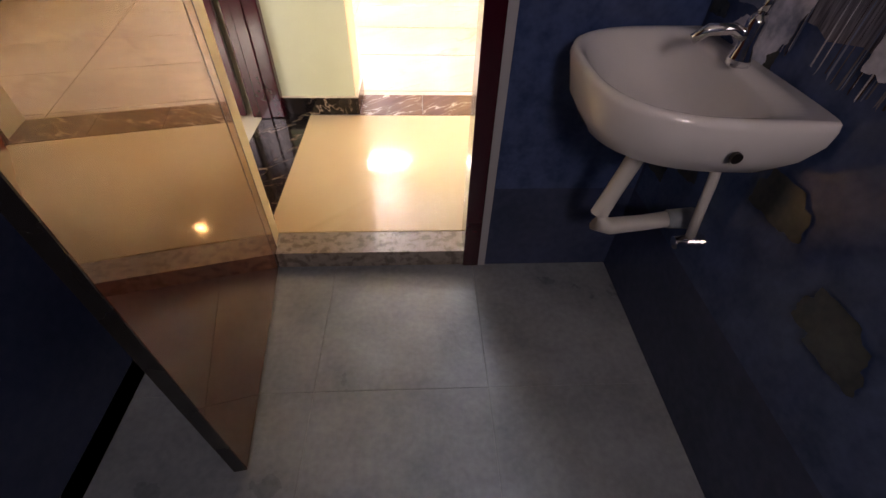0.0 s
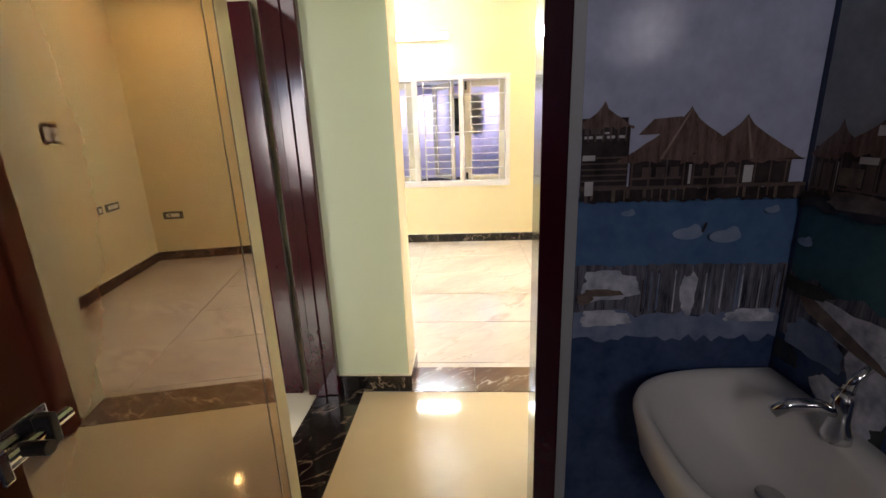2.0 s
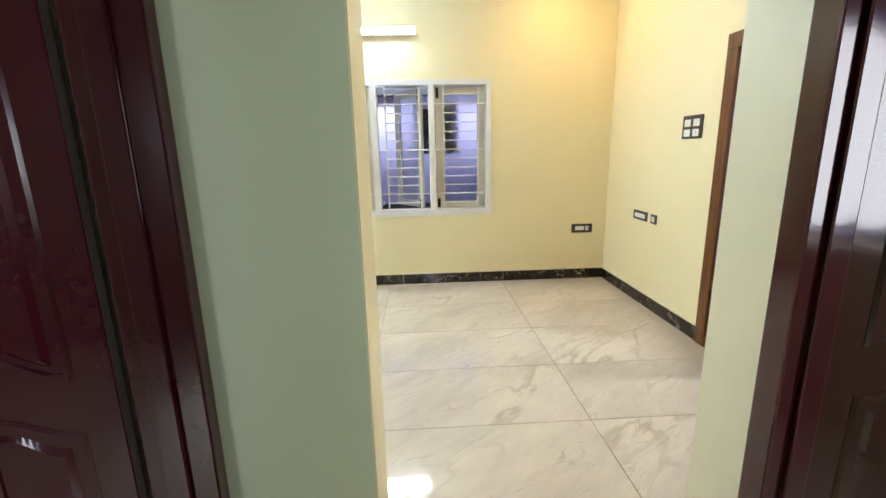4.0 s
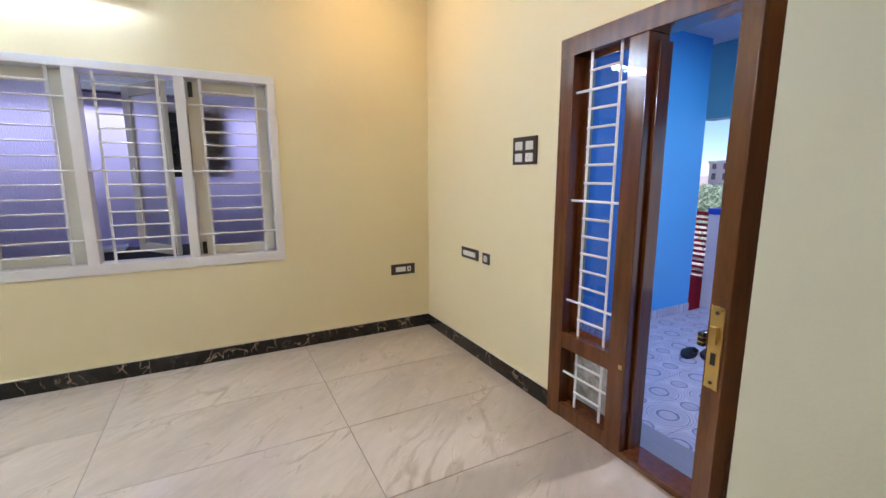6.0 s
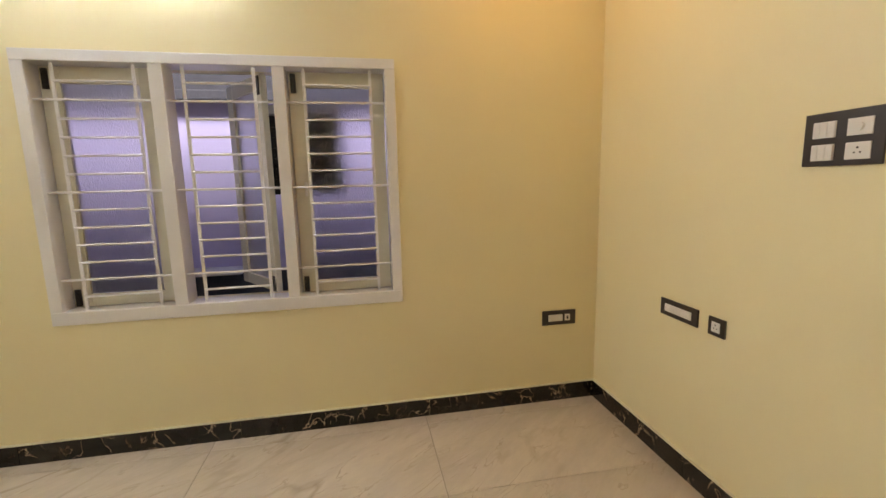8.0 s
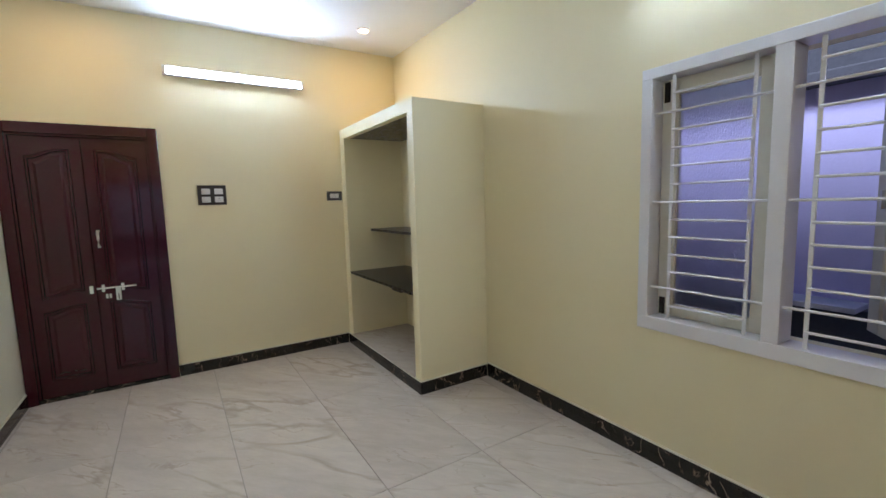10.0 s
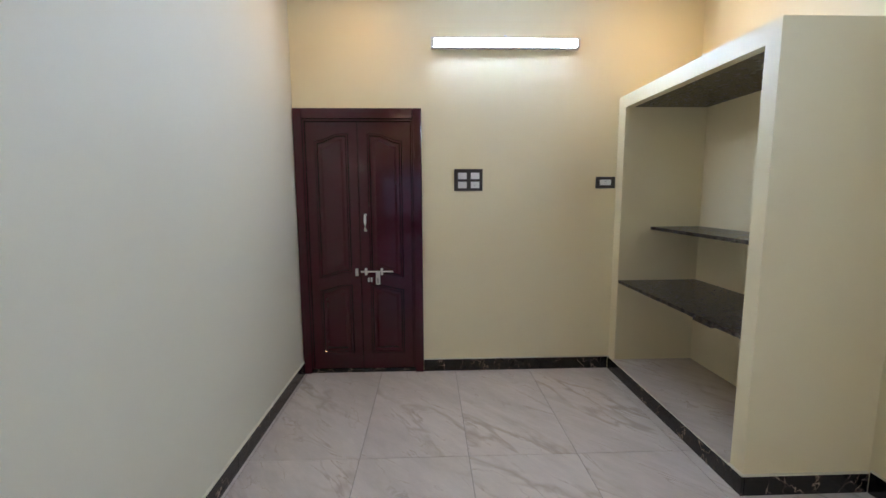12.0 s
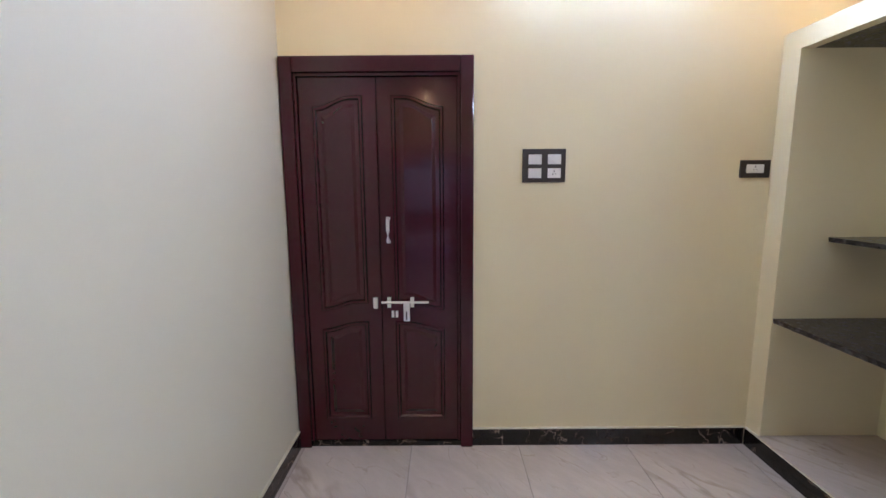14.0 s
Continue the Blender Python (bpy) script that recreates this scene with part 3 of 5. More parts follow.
# neighbour's wall and yard behind the window
LILAC = material("pale_lilac_wall_paint", (0.66, 0.60, 0.93), 0.7, vary=0.1, scale=1.2, fine=60, bump=0.1)
CEMENT = material("bare_cement", (0.34, 0.33, 0.35), 0.85, vary=0.3, scale=2, fine=40, bump=0.2)
HWHITE_PAINT = material("white_ledge_stone", (0.72, 0.70, 0.76), 0.6, vary=0.08)
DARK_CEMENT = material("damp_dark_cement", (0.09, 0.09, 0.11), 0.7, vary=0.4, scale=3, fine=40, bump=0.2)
DARK = material("dark_opening", (0.012, 0.012, 0.016), 0.3, bump=0)
nb = thing("neighbour_house", "pale lilac neighbouring house wall with a ledge", "house", (-2.5, 1.6, -0.3))
part("wall", boxes((-6.5, 2.5, 1.55, 1.75, 0.70, 2.12)), LILAC, nb)
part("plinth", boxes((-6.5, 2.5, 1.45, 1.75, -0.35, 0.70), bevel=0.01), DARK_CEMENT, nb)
part("ledge", boxes((-3.2, -2.47, 1.3, 1.549, 0.70, 0.735), bevel=0.004), HWHITE_PAINT, nb, "white stone ledge")
# dark cement here puts the shade under the sunshade into the colour
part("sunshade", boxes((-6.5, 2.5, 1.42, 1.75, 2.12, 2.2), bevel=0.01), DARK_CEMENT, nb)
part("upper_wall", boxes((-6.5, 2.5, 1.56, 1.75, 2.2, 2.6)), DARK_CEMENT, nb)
vb = thing("vent_box", "black louvred vent box mounted outside the window", "vent box", (-1.79, 0.35, 1.6))
part("casing", boxes((-2.02, -1.55, 0.36, 0.46, 1.37, 1.84), bevel=0.006), BLACK_METAL, vb)
for k in range(7):
    part("louvre", boxes((-2.0, -1.57, 0.345, 0.362, 1.40 + 0.062 * k, 1.42 + 0.062 * k), bevel=0.002), BLACK_METAL, vb)
part("top_rail", boxes((-2.03, -1.54, 0.345, 0.46, 1.845, 1.90), bevel=0.004), HWHITE_PAINT, vb, "white painted top rail")
for z in (1.42, 1.78):
    part("arm", boxes((-1.86, -1.83, 0.121, 0.36, z, z + 0.03)), BLACK_METAL, vb)
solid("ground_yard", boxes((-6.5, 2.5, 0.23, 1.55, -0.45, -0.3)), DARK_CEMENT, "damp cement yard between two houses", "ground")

# ---------------------------------------------------------------- doors with arched panels


def panel_face(bm, u0, u1, v0, v1, rise_low, rise_high, out, flip=False, steps=12):
    """A moulded panel standing on a leaf's face: its edges rise along one side like half an arch. Local x across, z up, -y out."""
    def swell(f):
        f = 1 - f if flip else f
        return 0.5 - 0.5 * math.cos(math.pi * min(1, f * 1.25))
    loops = []
    for inset, lift in ((0, 0), (0.006, 0.009), (0.016, 0.009), (0.024, -0.003), (0.036, -0.003), (0.06, 0.006)):
        a, b = u0 + inset, u1 - inset
        pts = [(a + (b - a) * k / steps, v0 + inset + rise_low * swell(k / steps)) for k in range(steps + 1)]
        pts += [(a + (b - a) * k / steps, v1 - inset + rise_high * swell(k / steps)) for k in range(steps, -1, -1)]
        loops.append([bm.verts.new((u, out - lift, v)) for u, v in pts])
    n = len(loops[0])
    for lo, hi in zip(loops, loops[1:]):
        for k in range(n):
            bm.faces.new((lo[k], lo[(k + 1) % n], hi[(k + 1) % n], hi[k]))
    last = loops[-1]
    for k in range(steps):
        bm.faces.new((last[k], last[k + 1], last[n - 2 - k], last[n - 1 - k]))
    return bm


def double_door(m):
    root = tagged(new("door_1"), "closed glossy maroon double door with arched panels", "door", "", "structure")
    root.matrix_basis = m
    W, T, F = 0.975, 2.1, 0.068
    part("door_frame", boxes((0, F, -0.03, 0.05, 0, T), (W - F, W, -0.03, 0.05, 0, T), (F, W - F, -0.03, 0.05, T - F - 0.01, T), bevel=0.006), MAROON, root, local=True)
    part("rebate", boxes((F, F + 0.014, -0.012, 0.05, 0.03, T - F - 0.01), (W - F - 0.014, W - F, -0.012, 0.05, 0.03, T - F - 0.01), (F + 0.014, W - F - 0.014, -0.012, 0.05, T - F - 0.026, T - F - 0.01), bevel=0.003), MAROON, root, local=True)
    part("sill", boxes((F, W - F, -0.012, 0.05, 0, 0.028), bevel=0.002), BLACK_MARBLE, root, "black marble sill", local=True)
    part("stop", boxes((F, W - F, 0.036, 0.05, 0.03, T - F)), MAROON, root, local=True)
    mid = W / 2 - 0.006
    for a, b, flip in ((F + 0.016, mid - 0.0025, False), (mid + 0.0025, W - F - 0.016, True)):
        leaf = part("door_leaf", boxes((a, b, 0.0, 0.035, 0.03, T - F - 0.028), bevel=0.003), MAROON, root, local=True)
        u0, u1 = a + 0.07, b - 0.07
        part("upper_panel", panel_face(bmesh.new(), u0, u1, 0.79, 1.86, 0.04, 0.055, -0.0005, flip), MAROON, leaf, local=True)
        part("lower_panel", panel_face(bmesh.new(), u0, u1, 0.16, 0.69, 0.0, 0.04, -0.0005, flip), MAROON, leaf, local=True)
    c, up = mid, 0.024
    pull = part("pull_handle", boxes((c + 0.034, c + 0.056, -0.004, 0, 1.135 + up, 1.15 + up), (c + 0.034, c + 0.056, -0.004, 0, 1.26 + up, 1.275 + up), bevel=0.001), STEEL, root, "steel pull handle", local=True)
    part("grip", pipe(bmesh.new(), [(c + 0.045, -0.004, 1.143 + up), (c + 0.045, -0.028, 1.152 + up), (c + 0.045, -0.03, 1.205 + up), (c + 0.045, -0.028, 1.258 + up), (c + 0.045, -0.004, 1.267 + up)], 0.0095), STEEL, pull, local=True)
    bolt = part("sliding_bolt", boxes((c + 0.03, c + 0.05, -0.012, 0, 0.785 + up, 0.84 + up), (c + 0.155, c + 0.175, -0.012, 0, 0.785 + up, 0.84 + up), (c - 0.045, c - 0.022, -0.014, 0, 0.78 + up, 0.84 + up), bevel=0.002), STEEL, root, "steel sliding bolt", local=True)
    part("rod", rod(bmesh.new(), (c - 0.0, -0.018, 0.815 + up), (c + 0.255, -0.018, 0.815 + up), 0.0065, 12), STEEL, bolt, local=True)
    part("hasp", boxes((c + 0.118, c + 0.152, -0.022, -0.014, 0.71 + up, 0.82 + up), bevel=0.003), STEEL, bolt, local=True)
    part("slot", boxes((c + 0.131, c + 0.138, -0.0235, -0.022, 0.72 + up, 0.765 + up)), BLACK_METAL, bolt, local=True)
    part("staple", boxes((c + 0.052, c + 0.066, -0.012, 0, 0.73 + up, 0.765 + up), (c + 0.074, c + 0.088, -0.012, 0, 0.73 + up, 0.765 + up), bevel=0.002), STEEL, bolt, local=True)
    return root


double_door(pose(WX, -3.15, 0, 0, 0, 90))


def panel_door(name, label, m, width, mat):
    """A single leaf with arched panels, hinged at its local origin."""
    root = tagged(new(name), label, "door", "", "structure")
    root.matrix_basis = m
    leaf = part("door_leaf", boxes((0, width, 0, 0.035, 0.01, 2.02), bevel=0.003), mat, root, local=True)
    half = width / 2
    for a, b, f in ((0.09, half - 0.03, False), (half + 0.03, width - 0.09, True)):
        part("upper_panel", panel_face(bmesh.new(), a, b, 0.86, 1.86, 0.05, 0.05, -0.0005, f), mat, leaf, local=True)
        part("lower_panel", panel_face(bmesh.new(), a, b, 0.16, 0.72, 0.0, 0.05, -0.0005, f), mat, leaf, local=True)
    return root


frame_w = tagged(new("door_2"), "glossy maroon door frame beside the black threshold", "door", "", "structure")
part("door_frame", boxes((-2.705, -2.532, -3.485, -3.4385, 0.004, 2.1), (-2.705, -2.532, -4.36, -4.30, 0.004, 2.1), (-2.705, -2.532, -4.30, -3.485, 2.04, 2.1), bevel=0.006), MAROON, frame_w)
part("stop", boxes((-2.66, -2.60, -3.497, -3.4855, 0.004, 2.04), bevel=0.004), MAROON, frame_w)
panel_door("door_leaf_west_room", "open glossy maroon leaf of the side room", pose(-2.745, -3.475, 0, 0, 0, 180 + 2) @ Matrix.Diagonal((1, -1, 1, 1)), 0.78, MAROON)
frame_e = tagged(new("door_3"), "glossy maroon door frame on the passage wall", "door", "", "structure")
part("door_frame", boxes((-1.06, -0.95, -3.50, -3.418, 0, 2.1), (-1.06, -0.95, -4.40, -4.33, 0, 2.1), (-1.06, -0.95, -4.33, -3.50, 2.03, 2.1), bevel=0.006), MAROON, frame_e)
part("stop", boxes((-1.01, -0.95, -3.515, -3.5005, 0, 2.03), bevel=0.004), MAROON, frame_e)
DARK_LEAF = material("dark_polished_brown_enamel", (0.040, 0.015, 0.011), 0.16, vary=0.2, bump=0.0, coat=0.2, ior=1.5)
panel_door("door_leaf_east_room", "open dark glossy panelled leaf of the side room", pose(-0.93, -3.485, 0, 0, 0, -4), 0.80, DARK_LEAF)

# bathroom door
frame_b = tagged(new("door_4"), "dark maroon bathroom door frame", "door", "", "structure")
part("door_frame", boxes((-1.613, -1.552, -4.567, -4.45, -0.085, 2.06), (-2.41, -2.395, -4.567, -4.49, -0.085, 2.06), (-2.395, -1.613, -4.567, -4.45, 2.0, 2.06), bevel=0.004), MAROON, frame_b)
part("edge_trim", boxes((-1.552, -1.525, -4.565, -4.555, -0.085, 2.06)), material("grey_tile_trim", (0.42, 0.42, 0.43), 0.4), frame_b, "grey cement edge beside the frame")
bl = tagged(new("bathroom_door"), "open glossy brown laminate door with black handle", "door", "", "structure")
bl.matrix_basis = pose(-2.336, -4.575, 0, 0, 0, -90 + 6.5)
part("door_leaf", boxes((-0.046, 0.0095, -0.032, 0, -0.055, 1.985), (0.0125, 0.75, -0.032, 0, -0.055, 1.985), bevel=0.0006), LEAF_GLOSS, bl, local=True)
part("edge_band", boxes((0.7505, 0.754, -0.032, 0, -0.055, 1.985)), BLACK_METAL, bl, local=True)
part("groove", boxes((0.0080, 0.0135, -0.03, 0.0006, -0.05, 1.98), (-0.0505, -0.0450, -0.03, 0.0006, -0.05, 1.98)), BLACK_METAL, bl, local=True)
part("jamb_strip", boxes((-0.133, -0.050, -0.03, -0.001, 0.0, 1.985), bevel=0.001), PAINT_CREAM, bl, "cream painted jamb strip at the hinges", local=True)
hd = part("handle", boxes((0.687, 0.719, 0, 0.006, 1.215, 1.24), (0.687, 0.719, 0, 0.006, 1.325, 1.35), bevel=0.002), BLACK_METAL, bl, "black D-shaped handle", local=True)
part("grip", pipe(bmesh.new(), [(0.703, 0.004, 1.228), (0.703, 0.04, 1.228), (0.699, 0.048, 1.24), (0.699, 0.048, 1.325), (0.703, 0.04, 1.337), (0.703, 0.004, 1.337)], 0.0065), BLACK_METAL, hd, local=True)
for z in (1.208, 1.355):
    part("screw", rod(bmesh.new(), (0.703, 0.004, z), (0.703, 0.009, z), 0.006, 10), CHROME, hd, local=True)
lt = part("tower_bolt", boxes((0.60, 0.745, 0.0005, 0.006, 1.098, 1.142), bevel=0.002), CHROME, bl, "chrome tower bolt with black end guides", local=True)
for x in (0.612, 0.672, 0.728):
    part("guide", boxes((x, x + 0.012, 0.0065, 0.026, 1.102, 1.138), bevel=0.002), BLACK_METAL if x < 0.62 else CHROME, lt, local=True)
part("rod", rod(bmesh.new(), (0.588, 0.016, 1.12), (0.752, 0.016, 1.12), 0.007, 12), CHROME, lt, local=True)
part("knob", rod(bmesh.new(), (0.65, 0.016, 1.12), (0.65, 0.045, 1.12), 0.008, 12), BLACK_METAL, lt, local=True)
for x in (0.606, 0.739):
    part("screw", rod(bmesh.new(), (x, 0.006, 1.12), (x, 0.0095, 1.12), 0.005, 10), CHROME, lt, local=True)

# ---------------------------------------------------------------- main door
md = tagged(new("door_5"), "varnished teak main door frame with a grilled sidelight", "door", "", "structure")
part("outer_post", boxes((-0.025, 0.11, -1.76, -1.665, 0, 1.972), bevel=0.004), TEAK, md)
part("middle_post", boxes((-0.025, 0.11, -2.19, -2.09, 0, 1.972), bevel=0.004), TEAK, md)
part("post_rebate", boxes((0.03, 0.11, -2.207, -2.1905, 0.03, 1.94), bevel=0.003), TEAK, md)
part("hinge_post", boxes((-0.025, 0.11, -3.174, -3.09, 0, 1.972), bevel=0.004), TEAK, md)
part("head", boxes((-0.026, 0.11, -3.174, -1.664, 1.9725, 2.066), bevel=0.004), TEAK, md)
part("sill", boxes((-0.025, 0.11, -3.09, -2.19, 0, 0.035), bevel=0.004), TEAK, md)
part("lower_rail", boxes((-0.02, 0.11, -2.09, -1.76, 0.0, 0.085), bevel=0.004), TEAK, md)
part("middle_rail", boxes((-0.02, 0.11, -2.09, -1.76, 0.42, 0.508), bevel=0.004), TEAK, md)
for a, b, z0, z1 in ((-2.09, -1.76, 0.508, 1.972), (-2.09, -1.76, 0.085, 0.42)):
    part("glazing_bead", boxes((0.05, 0.07, a, a + 0.022, z0, z1), (0.05, 0.07, b - 0.03, b, z0, z1), (0.05, 0.07, a, b, z0, z0 + 0.02), (0.05, 0.07, a, b, z1 - 0.02, z1)), TEAK, md)
pane = part("pane", boxes((0.071, 0.075, -2.088, -1.762, 0.51, 1.97)), GLASS, md, "tinted sidelight glass")
pane.visible_shadow = False
paper = part("newspaper", boxes((0.071, 0.073, -2.088, -1.762, 0.087, 0.418)), material("old_newsprint", (0.66, 0.63, 0.58), 0.8, dark=(0.22, 0.20, 0.19), scale=26, fine=120, bump=0.05), md, "newspaper pasted behind the lower light")
sg = part("grille", boxes((0.012, 0.016, -1.852, -1.838, 0.508, 1.972)), GRILLE_WHITE, md, "white steel grille")
part("upright", boxes((0.012, 0.016, -2.028, -2.014, 0.508, 1.972)), GRILLE_WHITE, sg)
for k in range(15):
    z = 0.601 + 0.0915 * k + 0.003
    wide = k in (1, 7, 13)
    part("bar", rod(bmesh.new(), (0.006, -1.76 if wide else -1.845, z), (0.006, -2.09 if wide else -2.021, z), 0.0065, 10), GRILLE_WHITE, sg)
for y in (-1.838, -2.014):
    part("upright", boxes((0.012, 0.016, y - 0.014, y, 0.085, 0.42)), GRILLE_WHITE, sg)
for z, wide in ((0.18, False), (0.27, True), (0.35, False)):
    part("bar", rod(bmesh.new(), (0.006, -1.76 if wide else -1.845, z), (0.006, -2.09 if wide else -2.021, z), 0.0065, 10), GRILLE_WHITE, sg)
part("keeper", boxes((-0.03, -0.024, -2.175, -2.155, 0.455, 0.475), bevel=0.002), BRASS, md)
mleaf = tagged(new("main_door"), "open varnished teak main door against the wall", "door", "", "structure")
mleaf.matrix_basis = pose(0.03, -3.0915, 0, 0, 0, -5.9)
part("door_leaf", boxes((-0.864, 0, -0.04, 0, 0.042, 1.965), bevel=0.003), TEAK, mleaf, local=True)
lk = part("mortise_lock", boxes((-0.8675, -0.8645, -0.034, -0.006, 0.955, 1.125), bevel=0.001), BRASS, mleaf, "brass mortise lock plate", local=True)
part("latch_tongue", boxes((-0.876, -0.868, -0.027, -0.013, 1.05, 1.085), bevel=0.002), BRASS, lk, local=True)
part("keyhole", boxes((-0.8685, -0.8676, -0.025, -0.015, 1.005, 1.03)), BLACK_METAL, lk, local=True)
for z in (0.968, 1.112):
    part("screw", rod(bmesh.new(), (-0.869, -0.02, z), (-0.8676, -0.02, z), 0.004, 10), BLACK_METAL, lk, local=True)
kn = part("handle", boxes((-0.83, -0.79, 0.0005, 0.009, 0.94, 1.12), bevel=0.003), BLACK_METAL, mleaf, "black lever handle with gold trim", local=True)
part("lever", boxes((-0.82, -0.80, 0.0095, 0.034, 1.018, 1.042), (-0.824, -0.715, 0.0345, 0.050, 1.014, 1.046), bevel=0.004), BLACK_METAL, kn, local=True)
part("gold_line", boxes((-0.826, -0.714, 0.033, 0.0515, 1.034, 1.0365), (-0.826, -0.714, 0.033, 0.0515, 1.024, 1.0255)), BRASS, kn, local=True)

# ---------------------------------------------------------------- bathroom


def print_mat(name, base, dark=None):
    return material(name, base, 0.16, dark=dark, vary=0.35, scale=14, fine=60, bump=0.0)


P_SKY = print_mat("print_dusk_sky", (0.60, 0.62, 0.80), (0.42, 0.45, 0.62))
# sky print for the east wall, its weaker light put into the colour
P_DIM_SKY = print_mat("print_evening_haze", (0.34, 0.36, 0.40), (0.22, 0.24, 0.27))
P_ROOF = material("print_thatch", (0.27, 0.17, 0.15), 0.16, dark=(0.075, 0.045, 0.04), scale=9, fine=50, bump=0, stretch=(9, 9, 1.6))
P_RIDGE = print_mat("print_thatch_ridge", (0.38, 0.27, 0.24), (0.20, 0.13, 0.115))
P_HUT = print_mat("print_hut_walls", (0.085, 0.062, 0.06), (0.014, 0.010, 0.012))
P_WOOD = print_mat("print_weathered_wood", (0.20, 0.14, 0.13), (0.07, 0.05, 0.05))
P_LIT = print_mat("print_lit_windows", (0.72, 0.68, 0.68), (0.46, 0.44, 0.46))
P_SEA = print_mat("print_lagoon", (0.095, 0.20, 0.37), (0.055, 0.13, 0.27))
# lagoon print for the east wall, its dimmer, greener light put into the colour
P_DIM_SEA = print_mat("print_green_lagoon", (0.050, 0.150, 0.175), (0.030, 0.095, 0.12))
P_SWAN = print_mat("print_swan_white", (0.30, 0.38, 0.54), (0.13, 0.22, 0.37))
P_FALL = material("print_waterfall", (0.26, 0.26, 0.32), 0.16, dark=(0.012, 0.012, 0.022), scale=3.0, fine=12, bump=0, stretch=(26, 26, 2.2))
P_FOAM = material("print_foam", (0.80, 0.80, 0.88), 0.16, dark=(0.17, 0.20, 0.30), scale=18, fine=70, bump=0)
P_SPRAY = material("print_spray", (0.26, 0.32, 0.46), 0.16, dark=(0.075, 0.12, 0.23), scale=11, fine=40, bump=0)
P_DEEP = print_mat("print_deep_water", (0.06, 0.10, 0.22), (0.022, 0.045, 0.11))
P_ROCK = material("print_rock", (0.075, 0.082, 0.078), 0.16, dark=(0.012, 0.018, 0.022), scale=9, fine=60, bump=0)
P_BROWN = material("print_brown_rock", (0.26, 0.19, 0.16), 0.16, dark=(0.07, 0.055, 0.05), scale=24, fine=60, bump=0)


def mural(name, label, to_world, spans):
    """A printed tile picture: flat shapes, one a millimetre before the other. spans: the printed stretch along the wall."""
    root = tagged(new(name), label, "tile mural", "", "structure")
    s0, s1 = spans

    def shape(nm, mat, pts, layer):
        bm = bmesh.new()
        bm.faces.new([bm.verts.new(to_world(min(max(u, s0), s1), v, 0.0012 * layer)) for u, v in pts])
        return part(nm, bm, mat, root)

    def band(nm, mat, v0, v1, layer, rough=0.0, n=26, seed=0):
        rnd = random.Random(seed)
        pts = [(s0 + (s1 - s0) * k / n, v0 + rnd.uniform(-rough, rough)) for k in range(n + 1)]
        pts += [(s0 + (s1 - s0) * k / n, v1 + rnd.uniform(-rough, rough)) for k in range(n, -1, -1)]
        return shape(nm, mat, pts, layer)

    def rect(nm, mat, u0, u1, v0, v1, layer):
        return shape(nm, mat, [(u0, v0), (u1, v0), (u1, v1), (u0, v1)], layer)

    def hut(u, w, eave, apex, floor, layer, seed, ridge=0.0):
        """A stilt hut: dark wall, posts, a lit door, window lights, a shaggy hipped roof with its ridge line."""
        rnd = random.Random(seed)
        rect("hut_wall", P_HUT, u - w * 0.8, u + w * 0.8, floor, eave + 0.02, layer)
        for k in range(7):
            a = u - w * 0.78 + w * 0.25 * k
            rect("hut_post", P_WOOD, a, a + 0.0035, floor - 0.012, eave + 0.01, layer + 0.3)
        rect("lit_door", P_LIT, u + w * 0.05, u + w * 0.2, floor + 0.004, eave - 0.01, layer + 0.5)
        for k in range(3):
            a = u - w * 0.62 + w * 0.2 * k
            rect("window_light", P_WOOD, a, a + w * 0.13, floor + 0.02, eave - 0.014, layer + 0.5)
        rect("rail", P_WOOD, u - w * 0.8, u - w * 0.05, floor + 0.016, floor + 0.021, layer + 0.7)
        pts = [(u, apex + 0.008), (u + 0.004, apex)] + [(u + w * k / 8, apex - (apex - eave) * (k / 8) ** 0.84 + rnd.uniform(-0.002, 0.002)) for k in range(1, 9)]
        pts += [(u + w * (1 - k / 12), eave + rnd.uniform(-0.007, 0.003)) for k in range(0, 25)]
        pts += [(u - w * k / 8, apex - (apex - eave) * (k / 8) ** 0.84 + rnd.uniform(-0.002, 0.002)) for k in range(8, 0, -1)] + [(u - 0.004, apex)]
        shape("thatch_roof", P_ROOF, pts, layer + 1)
        if ridge:
            shape("ridge", P_RIDGE, [(u - 0.002, apex), (u + 0.002, apex), (u + ridge + 0.003, eave + 0.004), (u + ridge - 0.004, eave + 0.004)], layer + 1.4)

    def swan(u, v, r, layer):
        pts = [(u + r * math.cos(a), v + 0.42 * r * math.sin(a) + (0.3 * r if 0.6 < a < 1.4 else 0)) for a in [k * math.pi / 8 for k in range(16)]]
        shape("swan", P_SWAN, pts, layer)

    return root, shape, band, hut, swan, rect


def blob(u, v, ru, rv, phase):
    """A soft uneven patch outline."""
    pts = []
    for k in range(48):
        a = 2 * math.pi * k / 48
        q = 0.85 + 0.10 * math.sin(3 * a + phase) + 0.06 * math.sin(7 * a + 2 * phase) + 0.03 * math.sin(15 * a)
        pts.append((u + ru * q * math.copysign(abs(math.cos(a)) ** 0.7, math.cos(a)), v + rv * q * math.copysign(abs(math.sin(a)) ** 0.7, math.sin(a))))
    return pts


